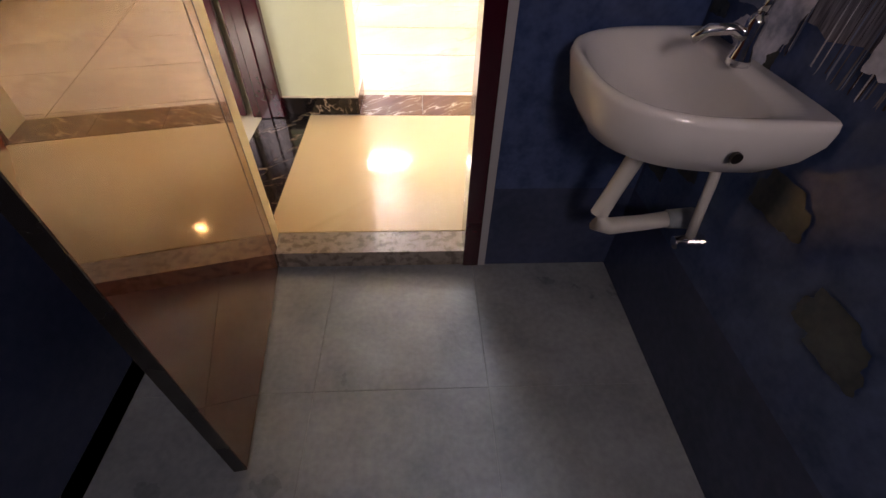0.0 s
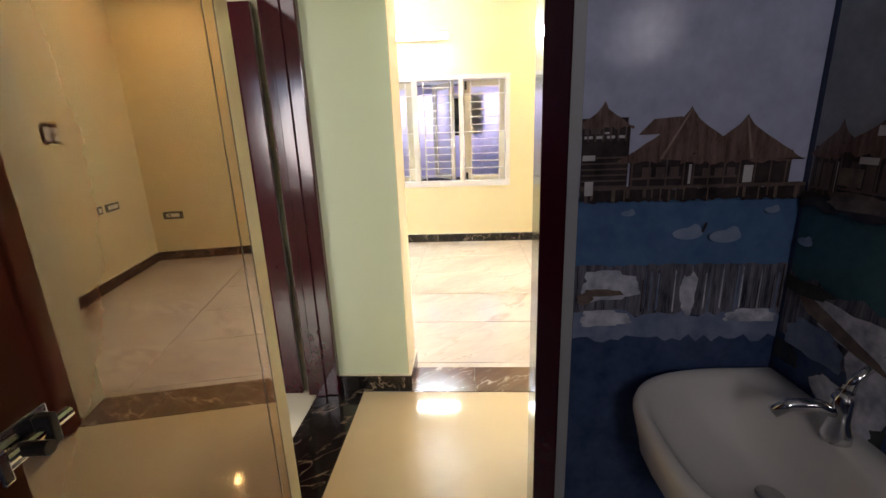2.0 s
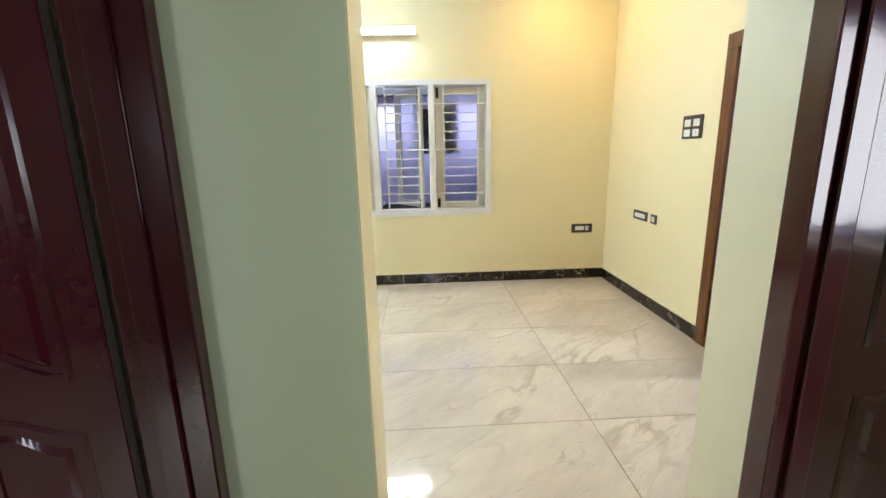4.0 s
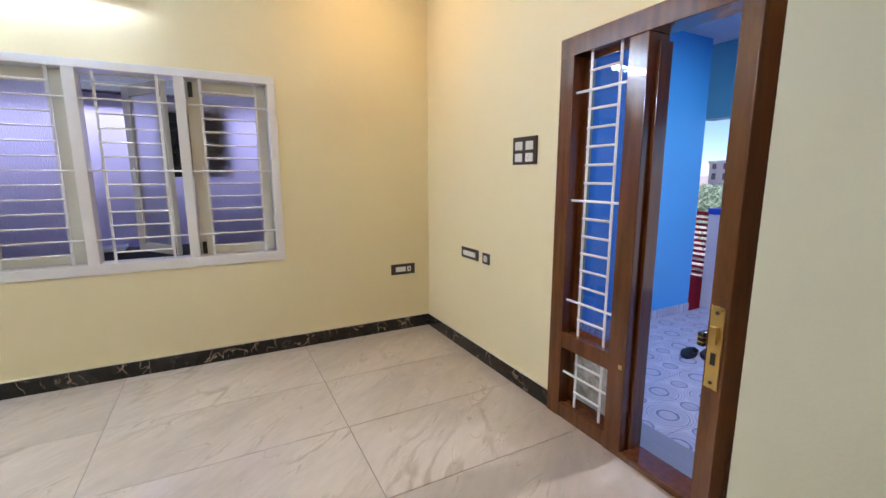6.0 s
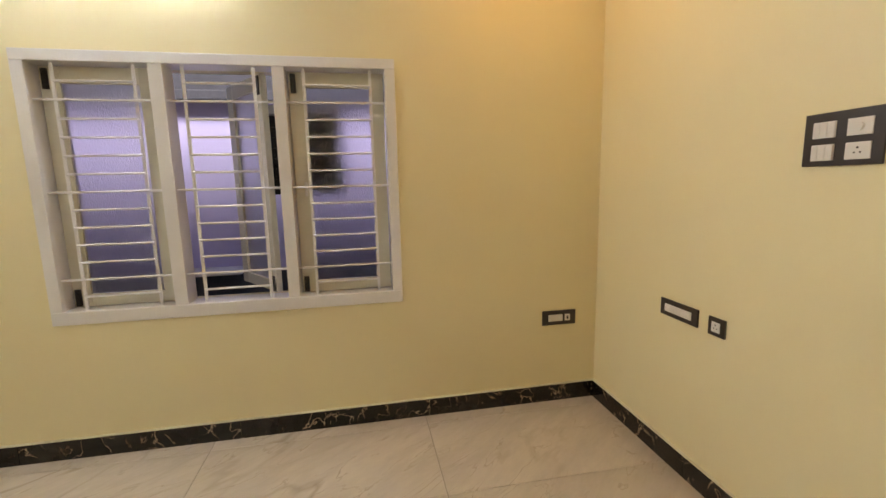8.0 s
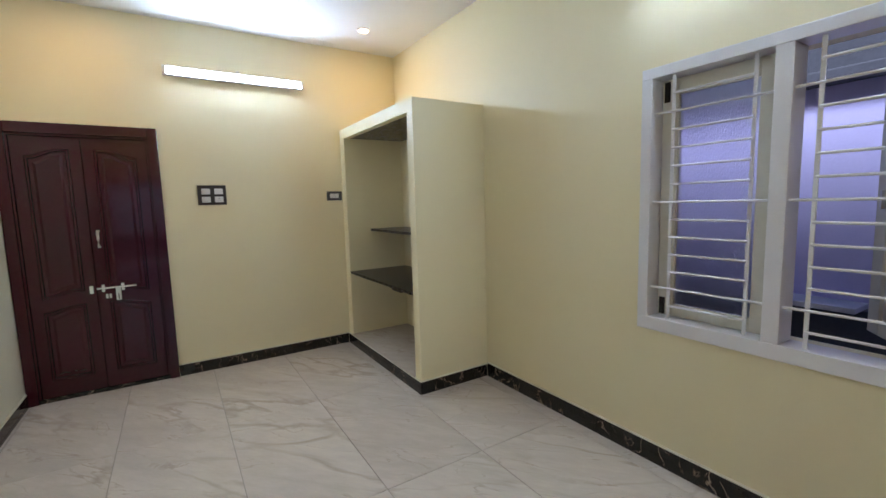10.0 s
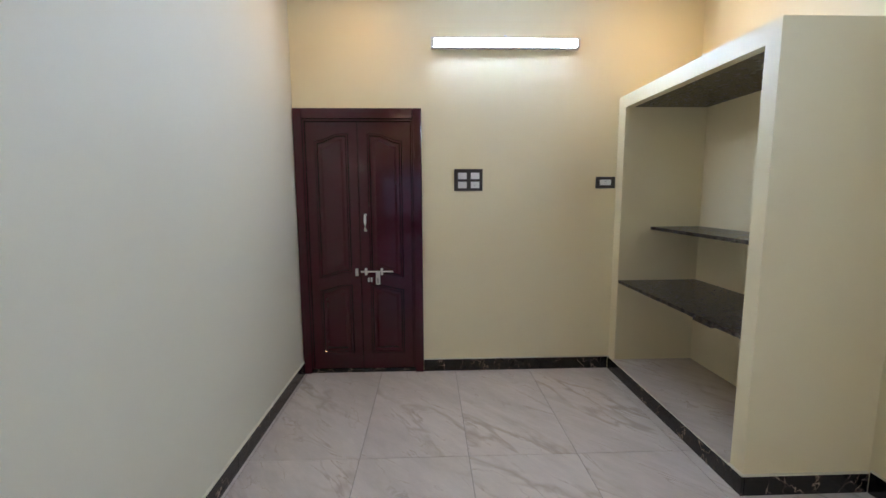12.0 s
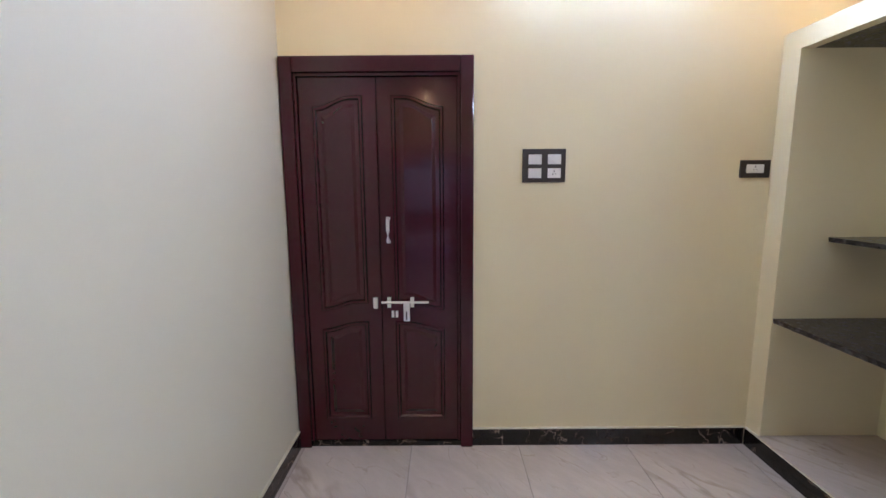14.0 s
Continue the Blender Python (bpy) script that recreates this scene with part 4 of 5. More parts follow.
def falls(shape, rect, u0, u1, low, high, seed, layer):
    """Falling water: many thin pale and dark streaks between two levels."""
    rnd = random.Random(seed)
    for k in range(int((u1 - u0) / 0.009)):
        u, w = rnd.uniform(u0, u1), rnd.uniform(0.0008, 0.0028)
        top = rnd.uniform(high - 0.04, high)
        shape("water_streak", rnd.choice((P_FOAM, P_SPRAY, P_FALL, P_HUT)), [(u - w, low + rnd.uniform(0, 0.02)), (u + w, low + rnd.uniform(0, 0.02)), (u + w * 0.6, top), (u - w * 0.6, top)], layer + k * 0.02)


def paint_north():
    root, shape, band, hut, swan, rect = mural("mural_north", "printed tile mural of stilt huts and a waterfall", lambda u, v, d: (u, -4.5605 - d, v), (-1.524, -1.032))
    band("sky", P_SKY, 1.26, 2.3, 1)
    band("deep_water", P_DEEP, 0.30, 0.97, 1)
    band("lagoon", P_SEA, 1.09, 1.262, 2)
    # watch tower with a row of open lights
    rect("tower", P_HUT, -1.523, -1.418, 1.275, 1.42, 2.6)
    for k in range(4):
        rect("tower_light", P_LIT, -1.518 + 0.0245 * k, -1.500 + 0.0245 * k, 1.394, 1.412, 3.2)
    rect("table", P_LIT, -1.52, -1.492, 1.346, 1.358, 3.2)
    for k in range(6):
        rect("rail", P_WOOD, -1.523, -1.42, 1.285 + 0.013 * k, 1.289 + 0.013 * k, 3.1)
    hut(-1.477, 0.066, 1.418, 1.466, 1.40, 3.4, 3)
    shape("back_roof", P_ROOF, [(-1.40, 1.40), (-1.37, 1.432), (-1.31, 1.436), (-1.29, 1.40)], 4.2)
    hut(-1.293, 0.152, 1.342, 1.449, 1.285, 5.6, 4, -0.055)
    hut(-1.175, 0.132, 1.337, 1.428, 1.285, 8.0, 5, 0.02)
    band("platform", P_WOOD, 1.279, 1.287, 10.2, 0.001, 30, 4)
    band("stilts", P_HUT, 1.252, 1.281, 10.0, 0.004, 60, 6)
    rnd = random.Random(31)
    for k in range(44):
        u = rnd.uniform(-1.52, -1.045)
        rect("stilt", rnd.choice((P_WOOD, P_BROWN, P_HUT)), u, u + rnd.uniform(0.002, 0.009), 1.25 + rnd.uniform(0, 0.012), 1.28, 10.6 + k * 0.01)
    rect("steps", P_LIT, -1.515, -1.496, 1.268, 1.30, 11.3)
    for u, v, r in ((-1.413, 1.225, 0.016), (-1.275, 1.174, 0.034), (-1.19, 1.166, 0.036), (-1.095, 1.226, 0.017)):
        swan(u, v, r, 11.5)
    shape("swan_neck", P_HUT, [(-1.245, 1.178), (-1.239, 1.178), (-1.233, 1.199), (-1.238, 1.2)], 12)
    band("waterfall", P_FALL, 0.965, 1.097, 3, 0.004, 30, 7)
    falls(shape, rect, -1.40, -1.04, 0.968, 1.094, 5, 4)
    band("spray", P_SPRAY, 0.905, 0.972, 4.0, 0.012, 26, 12)
    for u0, u1, a, b in ((-1.522, -1.365, 1.0, 1.09), (-1.275, -1.232, 0.965, 1.085), (-1.17, -1.034, 0.945, 0.985), (-1.52, -1.38, 0.935, 0.985)):
        shape("foam", P_FOAM, blob((u0 + u1) / 2, (a + b) / 2, (u1 - u0) / 2, (b - a) / 2, u0 * 40), 6 + (u0 + 1.6) * 0.2)
    shape("brown_rock", P_BROWN, blob(-1.46, 1.028, 0.055, 0.011, 2.0), 7.4)
    shape("brown_rock", P_BROWN, blob(-1.50, 1.012, 0.022, 0.016, 0.7), 7.6)


def paint_east():
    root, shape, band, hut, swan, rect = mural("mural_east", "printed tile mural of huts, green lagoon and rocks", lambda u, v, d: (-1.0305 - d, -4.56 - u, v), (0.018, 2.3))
    band("sky", P_DIM_SKY, 1.26, 2.3, 1)
    band("deep_water", P_DEEP, 0.30, 0.97, 1)
    band("lagoon", P_DIM_SEA, 1.06, 1.262, 2)
    for base in (0.0, 0.74, 1.48):
        hut(base + 0.085, 0.075, 1.345, 1.41, 1.26, 3, 11)
        hut(base + 0.225, 0.165, 1.352, 1.452, 1.265, 4.6, 12, 0.03)
        for k in range(4):
            rect("tower_light", P_LIT, base + 0.165 + 0.034 * k, base + 0.19 + 0.034 * k, 1.387, 1.405, 6.2)
        rect("balcony", P_LIT, base + 0.14, base + 0.18, 1.335, 1.348, 6.4)
        rect("sign", P_BROWN, base + 0.10, base + 0.155, 1.29, 1.325, 6.5)
        hut(base + 0.42, 0.15, 1.332, 1.40, 1.265, 7, 13)
        shape("red_bank", P_BROWN, blob(base + 0.17, 1.262, 0.10, 0.02, 1.3), 9.5)
        for u, v, r in ((0.055, 1.16, 0.022), (0.285, 1.205, 0.022), (0.5, 1.17, 0.024)):
            swan(base + u, v, r, 11)
    band("stilts", P_HUT, 1.235, 1.268, 9, 0.008, 60, 8)
    band("waterfall", P_FALL, 0.93, 1.075, 3, 0.012, 60, 9)
    falls(shape, rect, 0.30, 0.75, 0.86, 1.03, 15, 3.6)
    rnd = random.Random(8)
    for k in range(34):
        u, v = rnd.uniform(0.02, 2.2), rnd.uniform(0.36, 1.05)
        r = rnd.uniform(0.03, 0.08) * (1.8 if v < 0.8 else 1)
        shape("rock", P_ROCK if v < 0.88 or rnd.random() < 0.7 else P_SPRAY, blob(u, v, r, r * 0.6, rnd.uniform(0, 6)), 5.0 + 0.03 * k)
    for base in (0.0, 0.62, 1.24):
        for k, (u, v, ru, rv) in enumerate(((0.20, 1.02, 0.11, 0.04), (0.12, 0.95, 0.09, 0.045), (0.27, 0.94, 0.07, 0.085), (0.54, 0.97, 0.05, 0.08), (0.22, 0.86, 0.09, 0.05))):
            shape("foam", P_FOAM if k != 1 else P_SPRAY, blob(base + u, v, ru, rv, 3 * k + base), 6.2 + 0.1 * k)
        shape("brown_rock", P_BROWN, [(base + 0.05, 1.05), (base + 0.10, 1.045), (base + 0.27, 0.985), (base + 0.30, 0.965), (base + 0.22, 0.975), (base + 0.09, 1.01)], 7)
        shape("dark_rock", P_ROCK, blob(base + 0.06, 1.06, 0.10, 0.02, base), 7.3)


paint_north()
paint_east()

sink = thing("wash_basin", "white ceramic wall-hung wash basin", "wash basin", (-1.035, -4.84, 0.64))


def lip(bm, z, front, back, half, cx, n=44, power=3.2):
    vs = []
    for k in range(n):
        a = 2 * math.pi * k / n
        c, q = math.cos(a), math.sin(a)
        u = math.copysign(abs(c) ** (2 / power), c) * (front if c > 0 else back)
        v = math.copysign(abs(q) ** (2 / power), q) * half
        vs.append(bm.verts.new((cx - u, -4.84 + v, z)))
    return vs


bm = bmesh.new()
RINGS = ((0.655, 0.10, 0.05, 0.08, -1.16, 2.4), (0.662, 0.19, 0.09, 0.15, -1.15, 2.4), (0.70, 0.29, 0.07, 0.215, -1.11, 2.6), (0.745, 0.355, 0.03, 0.25, -1.07, 2.8), (0.785, 0.38, 0.013, 0.263, -1.048, 3.2),
         (0.815, 0.385, 0.013, 0.266, -1.048, 3.2), (0.829, 0.380, 0.012, 0.262, -1.048, 3.2), (0.832, 0.372, 0.010, 0.256, -1.048, 3.2), (0.829, 0.238, 0.075, 0.235, -1.175, 2.8), (0.82, 0.228, 0.068, 0.226, -1.175, 2.8),
         (0.79, 0.21, 0.06, 0.20, -1.175, 2.6), (0.74, 0.16, 0.05, 0.15, -1.18, 2.4), (0.705, 0.09, 0.04, 0.09, -1.185, 2.2), (0.695, 0.03, 0.02, 0.03, -1.19, 2.0))
loops = [lip(bm, z, f, b, h, cx, power=pw) for z, f, b, h, cx, pw in RINGS]
for lo, hi in zip(loops, loops[1:]):
    for k in range(len(lo)):
        bm.faces.new((lo[k], lo[(k + 1) % len(lo)], hi[(k + 1) % len(lo)], hi[k]))
bm.faces.new(loops[0][::-1])
bm.faces.new(loops[-1])
part("bowl", bm, CERAMIC, sink, smooth=True)
part("waste", rod(bmesh.new(), (-1.19, -4.84, 0.694), (-1.19, -4.84, 0.699), 0.026, 20), CHROME, sink)
part("overflow_hole", rod(bmesh.new(), (-1.205, -5.099, 0.765), (-1.205, -5.107, 0.765), 0.011, 14), BLACK_METAL, sink)
tap = thing("basin_tap", "chrome pillar tap on the wash basin", "tap", (-1.09, -4.835, 0.832))
part("body", pipe(bmesh.new(), [(-1.09, -4.835, 0.83), (-1.09, -4.835, 0.845), (-1.09, -4.835, 0.87), (-1.09, -4.835, 0.915), (-1.09, -4.835, 0.93)], [0.026, 0.024, 0.017, 0.019, 0.014], 18), CHROME, tap, smooth=True)
part("spout", pipe(bmesh.new(), [(-1.092, -4.835, 0.885), (-1.13, -4.83, 0.90), (-1.175, -4.822, 0.895), (-1.20, -4.818, 0.875)], [0.013, 0.012, 0.012, 0.011], 14), CHROME, tap, smooth=True)
part("lever", pipe(bmesh.new(), [(-1.088, -4.835, 0.93), (-1.083, -4.837, 0.955), (-1.062, -4.842, 0.985)], [0.012, 0.009, 0.007], 12), CHROME, tap, smooth=True)
trap = thing("waste_pipe", "white plastic waste pipe bent below the basin", "pipe", (-1.2, -4.86, 0.4))
part("drop", pipe(bmesh.new(), [(-1.235, -4.86, 0.668), (-1.25, -4.86, 0.60), (-1.275, -4.862, 0.50), (-1.29, -4.864, 0.44), (-1.285, -4.866, 0.405), (-1.25, -4.868, 0.395), (-1.16, -4.872, 0.41), (-1.1, -4.875, 0.425)], [0.022, 0.022, 0.022, 0.024, 0.026, 0.024, 0.022, 0.022], 16), PVC, trap, smooth=True)
part("collar", pipe(bmesh.new(), [(-1.1, -4.875, 0.425), (-1.06, -4.877, 0.428), (-1.032, -4.878, 0.43)], [0.026, 0.028, 0.03], 16), BATH_FLOOR, trap, smooth=True)
valve = thing("angle_valve", "chrome angle valve with a white supply hose", "valve", (-1.06, -4.95, 0.4))
part("hose", pipe(bmesh.new(), [(-1.07, -4.95, 0.43), (-1.08, -4.95, 0.50), (-1.085, -4.94, 0.60), (-1.09, -4.92, 0.70)], 0.012, 12), PVC, valve, smooth=True)
part("body", pipe(bmesh.new(), [(-1.032, -4.95, 0.41), (-1.06, -4.95, 0.41), (-1.075, -4.95, 0.41)], [0.02, 0.016, 0.014], 14), CHROME, valve)
part("knob", rod(bmesh.new(), (-1.076, -4.95, 0.41), (-1.105, -4.95, 0.405), 0.018, 14), CHROME, valve)

# ---------------------------------------------------------------- porch and outdoors
EARTH = material("dry_sandy_earth", (0.52, 0.38, 0.33), 0.95, dark=(0.33, 0.27, 0.21), scale=0.9, fine=14, bump=0.4)
solid("ground", boxes((0.23, 1500, -900, 900, -0.45, -0.25), (-900, 0.23, -900, -7.6, -0.45, -0.3), (-900, 0.23, 1.76, 900, -0.45, -0.3)), EARTH, "dry sandy ground with stones", "ground")
PORCH_X, PORCH_Z = 3.12, -0.06
TEAL = material("blue_porch_paint", (0.06, 0.34, 0.46), 0.55, vary=0.08, scale=2, fine=90, bump=0.04)
solid("wall_porch_north", boxes((0.23, 2.7, -0.78, -0.6, -0.3, 2.68)), BLUE_WALL, "bright blue painted porch wall", "wall")
solid("wall_porch_south", boxes((0.23, 2.7, -5.9, -5.7, -0.3, 2.68)), BLUE_WALL, "bright blue painted porch wall", "wall")
solid("wall_porch_beam", boxes((2.9, 3.1, -5.9, -0.6, 1.95, 2.68)), TEAL, "blue painted beam across the porch front", "wall")
solid("wall_outer", boxes((0.2305, 0.24, -5.7, -5.3, -0.3, 2.68), (0.2305, 0.24, -4.2, -3.175, -0.3, 2.68), (0.2305, 0.24, -5.3, -4.2, -0.3, 0.9), (0.2305, 0.24, -5.3, -4.2, 2.0, 2.68), (0.2305, 0.24, -3.175, -1.665, 2.066, 2.68), (0.2305, 0.24, -1.665, -0.78, -0.3, 2.68)), BLUE_WALL, "blue outer face of the house wall", "wall")
solid("ceiling_porch", boxes((0.23, 3.12, -5.9, -0.6, 2.68, 2.8)), material("pale_blue_ceiling_paint", (0.45, 0.55, 0.68), 0.7, vary=0.05), "pale blue porch ceiling", "ceiling")
solid("threshold_main", boxes((0.11, 0.40, -3.3, -1.5, -0.2, -0.03), (0.11, 0.23, -3.17, -1.67, -0.03, 0.002), bevel=0.004), material("blue_grey_step_stone", (0.22, 0.26, 0.36), 0.4, vary=0.15), "blue-grey stone step at the main door", "threshold")
solid("porch_base", boxes((0.23, PORCH_X, -5.7, -0.78, -0.3, PORCH_Z - 0.008)), CEMENT, "cement base of the porch floor", "floor")
pd = thing("porch_downlight", "small round downlight in the porch ceiling, lit", "downlight", (1.7, -2.35, 2.68))
part("rim", rod(bmesh.new(), (1.7, -2.35, 2.672), (1.7, -2.35, 2.68), 0.07, 24), GRILLE_WHITE, pd)
part("lens", rod(bmesh.new(), (1.7, -2.35, 2.668), (1.7, -2.35, 2.672), 0.055, 24), GLOW, pd)
wl = thing("porch_light", "small round white lamp on the porch beam", "lamp", (2.88, -1.84, 2.43))
part("disc", rod(bmesh.new(), (2.9, -1.84, 2.43), (2.872, -1.84, 2.43), 0.04, 24, 0.032), material("pinkish_white_lamp", (0.8, 0.7, 0.68), 0.4, emit=(1, 0.8, 0.7), strength=0.05), wl)
skp = tagged(new("baseboard_porch"), "patterned tile skirting at the blue wall's foot", "baseboard", "", "structure")


def ring_tiles():
    """Printed tile: rings on a chequered lattice of large and small circles."""
    m = bpy.data.materials.new("ring_printed_tile")
    m.use_nodes = True
    n, l = m.node_tree.nodes, m.node_tree.links
    b = n["Principled BSDF"]
    geo = n.new("ShaderNodeNewGeometry")

    def math2(op, a, bb=None, c=None):
        node = n.new("ShaderNodeMath")
        node.operation = op
        for i, v in enumerate((a, bb, c)):
            if v is None:
                continue
            if isinstance(v, (int, float)):
                node.inputs[i].default_value = v
            else:
                l.new(v, node.inputs[i])
        return node.outputs[0]

    sep = n.new("ShaderNodeSeparateXYZ")
    l.new(geo.outputs["Position"], sep.inputs[0])

    def dist(ox, oy):
        d = []
        for out, o in ((sep.outputs[0], ox), (sep.outputs[1], oy)):
            f = math2("FRACT", math2("MULTIPLY_ADD", out, 1 / 0.43, 100.5 - o / 0.43))
            d.append(math2("MULTIPLY", math2("SUBTRACT", f, 0.5), 0.43))
        return math2("SQRT", math2("ADD", math2("POWER", math2("ABSOLUTE", d[0]), 2.0), math2("POWER", math2("ABSOLUTE", d[1]), 2.0)))

    big = math2("MINIMUM", dist(0.642, -1.995), dist(0.857, -2.21))
    small = math2("MINIMUM", dist(0.857, -1.995), dist(0.642, -2.21))

    def band(d, r, w):
        return math2("LESS_THAN", math2("ABSOLUTE", math2("SUBTRACT", d, r)), w)

    tint = math2("MULTIPLY", band(big, 0.058, 0.008), 1.0)
    for d, r, w, g in ((big, 0.025, 0.03, 0.3), (big, 0.09, 0.018, 0.35), (big, 0.118, 0.004, 0.8), (big, 0.135, 0.003, 0.6), (big, 0.15, 0.003, 0.5), (small, 0.05, 0.006, 0.9), (small, 0.02, 0.024, 0.4)):
        tint = math2("MAXIMUM", tint, math2("MULTIPLY", band(d, r, w), g))
    nz = n.new("ShaderNodeTexNoise")
    nz.inputs["Scale"].default_value = 30
    l.new(geo.outputs["Position"], nz.inputs["Vector"])
    fac = math2("MULTIPLY", tint, math2("MULTIPLY_ADD", nz.outputs[0], 0.8, 0.45))
    mix = n.new("ShaderNodeMix")
    mix.data_type = "RGBA"
    l.new(fac, mix.inputs[0])
    mix.inputs[6].default_value, mix.inputs[7].default_value = (0.47, 0.50, 0.64, 1), (0.09, 0.115, 0.26, 1)
    l.new(mix.outputs[2], b.inputs["Base Color"])
    b.inputs["Roughness"].default_value = 0.35
    return m


RINGS_MAT = ring_tiles()
part("slab", boxes((0.4, 2.7, -0.792, -0.78, PORCH_Z, PORCH_Z + 0.09), (2.7, 2.712, -0.78, -0.6, PORCH_Z, PORCH_Z + 0.09)), RINGS_MAT, skp)

# gate post and gate
post = thing("gate_post", "white square gate post with a blue cap", "gate post", (3.09, -0.87, -0.25))
part("shaft", boxes((2.98, 3.2, -1.0, -0.74, -0.25, 0.965), bevel=0.006), material("white_post_paint", (0.72, 0.70, 0.74), 0.6, vary=0.08), post)
part("cap", boxes((2.972, 3.208, -1.008, -0.732, 0.9655, 1.03), bevel=0.006), material("deep_blue_paint", (0.02, 0.08, 0.55), 0.45), post, "deep blue painted cap")
RED = material("red_gate_paint", (0.45, 0.015, 0.03), 0.4, vary=0.15)
gate = thing("red_gate", "red steel gate with narrow horizontal slats", "gate", (3.1, -0.3, -0.2))
part("gate_frame", boxes((3.07, 3.10, -0.735, -0.70, -0.2, 0.98), (3.07, 3.10, 0.45, 0.49, -0.2, 0.98), (3.07, 3.10, -0.70, 0.45, 0.94, 0.98), (3.07, 3.10, -0.70, 0.45, -0.2, -0.16), (3.075, 3.095, -0.70, 0.45, -0.16, 0.25)), RED, gate)
for k in range(11):
    part("slat", boxes((3.078, 3.094, -0.70, 0.45, 0.28 + 0.06 * k, 0.31 + 0.06 * k), bevel=0.002), RED, gate)

# sandals and hose
RUBBER = material("black_rubber", (0.018, 0.017, 0.02), 0.6, vary=0.2, bump=0.1)


def sandal(m):
    root = tagged(new("sandal"), "worn black strap sandal on the porch floor", "sandal", "pair of sandals")
    root.matrix_basis = m
    bm = bmesh.new()
    out = []
    for k in range(24):
        a = 2 * math.pi * k / 24
        u, v = 0.13 * math.cos(a), (0.046 - 0.010 * math.cos(a + 0.6) - 0.012 * math.cos(2 * a)) * math.sin(a)
        out.append((u, v))
    lo = [bm.verts.new((u * 0.97, v * 0.95, 0)) for u, v in out]
    mi = [bm.verts.new((u, v, 0.014)) for u, v in out]
    hi = [bm.verts.new((u * 0.98, v * 0.96, 0.027 + 0.006 * (u < 0))) for u, v in out]
    for p, q in ((lo, mi), (mi, hi)):
        for k in range(24):
            bm.faces.new((p[k], p[(k + 1) % 24], q[(k + 1) % 24], q[k]))
    bm.faces.new(lo[::-1])
    bm.faces.new(hi)
    part("sole", bm, RUBBER, root, local=True)
    for x, h in ((0.05, 0.020), (0.0, 0.024), (-0.085, 0.022)):
        bm = bmesh.new()
        ring = []
        for k in range(9):
            a = math.pi * k / 8
            for dx in (-0.016, 0.016):
                ring.append(bm.verts.new((x + dx, 0.046 * math.cos(a), 0.022 + h * math.sin(a))))
        for k in range(8):
            bm.faces.new((ring[2 * k], ring[2 * k + 1], ring[2 * k + 3], ring[2 * k + 2]))
        bmesh.ops.solidify(bm, geom=bm.faces[:], thickness=0.004)
        part("strap", bm, RUBBER, root, local=True)
    return root


sa = sandal(pose(1.63, -1.50, PORCH_Z, 0, 0, 18))
copy_thing(sa, pose(1.72, -1.60, PORCH_Z, 0, 0, 30))
hose = thing("garden_hose", "dark green hose loop on the porch edge", "hose", (2.85, -2.2, PORCH_Z))
part("loop", pipe(bmesh.new(), [(2.85 + 0.28 * math.cos(a), -2.28 + 0.36 * math.sin(a), PORCH_Z + 0.013 + 0.006 * math.sin(3 * a)) for a in [k * 0.25 for k in range(26)]], 0.011, 8), material("dark_green_hose", (0.02, 0.07, 0.06), 0.4), hose)

# heap of poles, sacks, bricks
BARK = material("grey_brown_bark", (0.50, 0.41, 0.39), 0.9, dark=(0.20, 0.15, 0.145), scale=8, fine=60, bump=0.4)
rnd = random.Random(21)
for k in range(52):
    x, y = rnd.uniform(4.6, 6.4), rnd.uniform(-3.2, 0.4)
    L, th = rnd.uniform(1.3, 3.2), radians(rnd.gauss(-62, 20))
    z = -0.22 + rnd.uniform(0, 0.02) + 0.16 * rnd.random() * (1 - abs(x - 5.5) / 1.1)
    dx, dy, dz = math.cos(th) * L / 2, math.sin(th) * L / 2, rnd.uniform(-0.03, 0.05)
    r = rnd.uniform(0.014, 0.042)
    pole = thing("wooden_pole", "rough grey-brown wooden pole in a heap", "pole", (x, y, z), group="heap of poles")
    pts = [(x + dx * f + rnd.uniform(-0.03, 0.03), y + dy * f + rnd.uniform(-0.03, 0.03), max(-0.23, z + dz * f + rnd.uniform(-0.015, 0.015))) for f in (-1, -0.5, 0, 0.5, 1)]
    part("stem", pipe(bmesh.new(), pts, [r, r * 0.95, r * 0.9, r * 0.8, r * 0.65], 8), BARK, pole, smooth=True)


def sack(x, y, z, sx, sy, sz, color, seed, label):
    root = thing("sack", label, "sack", (x, y, z))
    bm = bmesh.new()
    bmesh.ops.create_icosphere(bm, subdivisions=3, radius=1)
    for v in bm.verts:
        d = 1 + 0.22 * noise.noise(v.co * 1.7 + Vector((seed, 0, 0)))
        v.co = Vector((x + v.co.x * sx * d, y + v.co.y * sy * d, z + max(-0.35, v.co.z) * sz * d + 0.3 * sz))
    part("cloth", bm, material("sack_cloth", color, 0.8, vary=0.25, scale=9, fine=50, bump=0.3), root, smooth=True)


sack(5.05, -0.95, -0.25, 0.22, 0.28, 0.14, (0.62, 0.58, 0.56), 1, "crumpled pale sack among the poles")
sack(6.3, -1.35, -0.25, 0.25, 0.3, 0.3, (0.40, 0.58, 0.58), 2, "pale turquoise bundle beside the hut")
sack(5.3, -2.2, -0.2, 0.3, 0.35, 0.2, (0.60, 0.55, 0.52), 3, "pale crumpled sheet among the poles")
sack(5.9, -0.3, -0.25, 0.16, 0.3, 0.14, (0.62, 0.57, 0.48), 4, "small pale sack behind the poles")
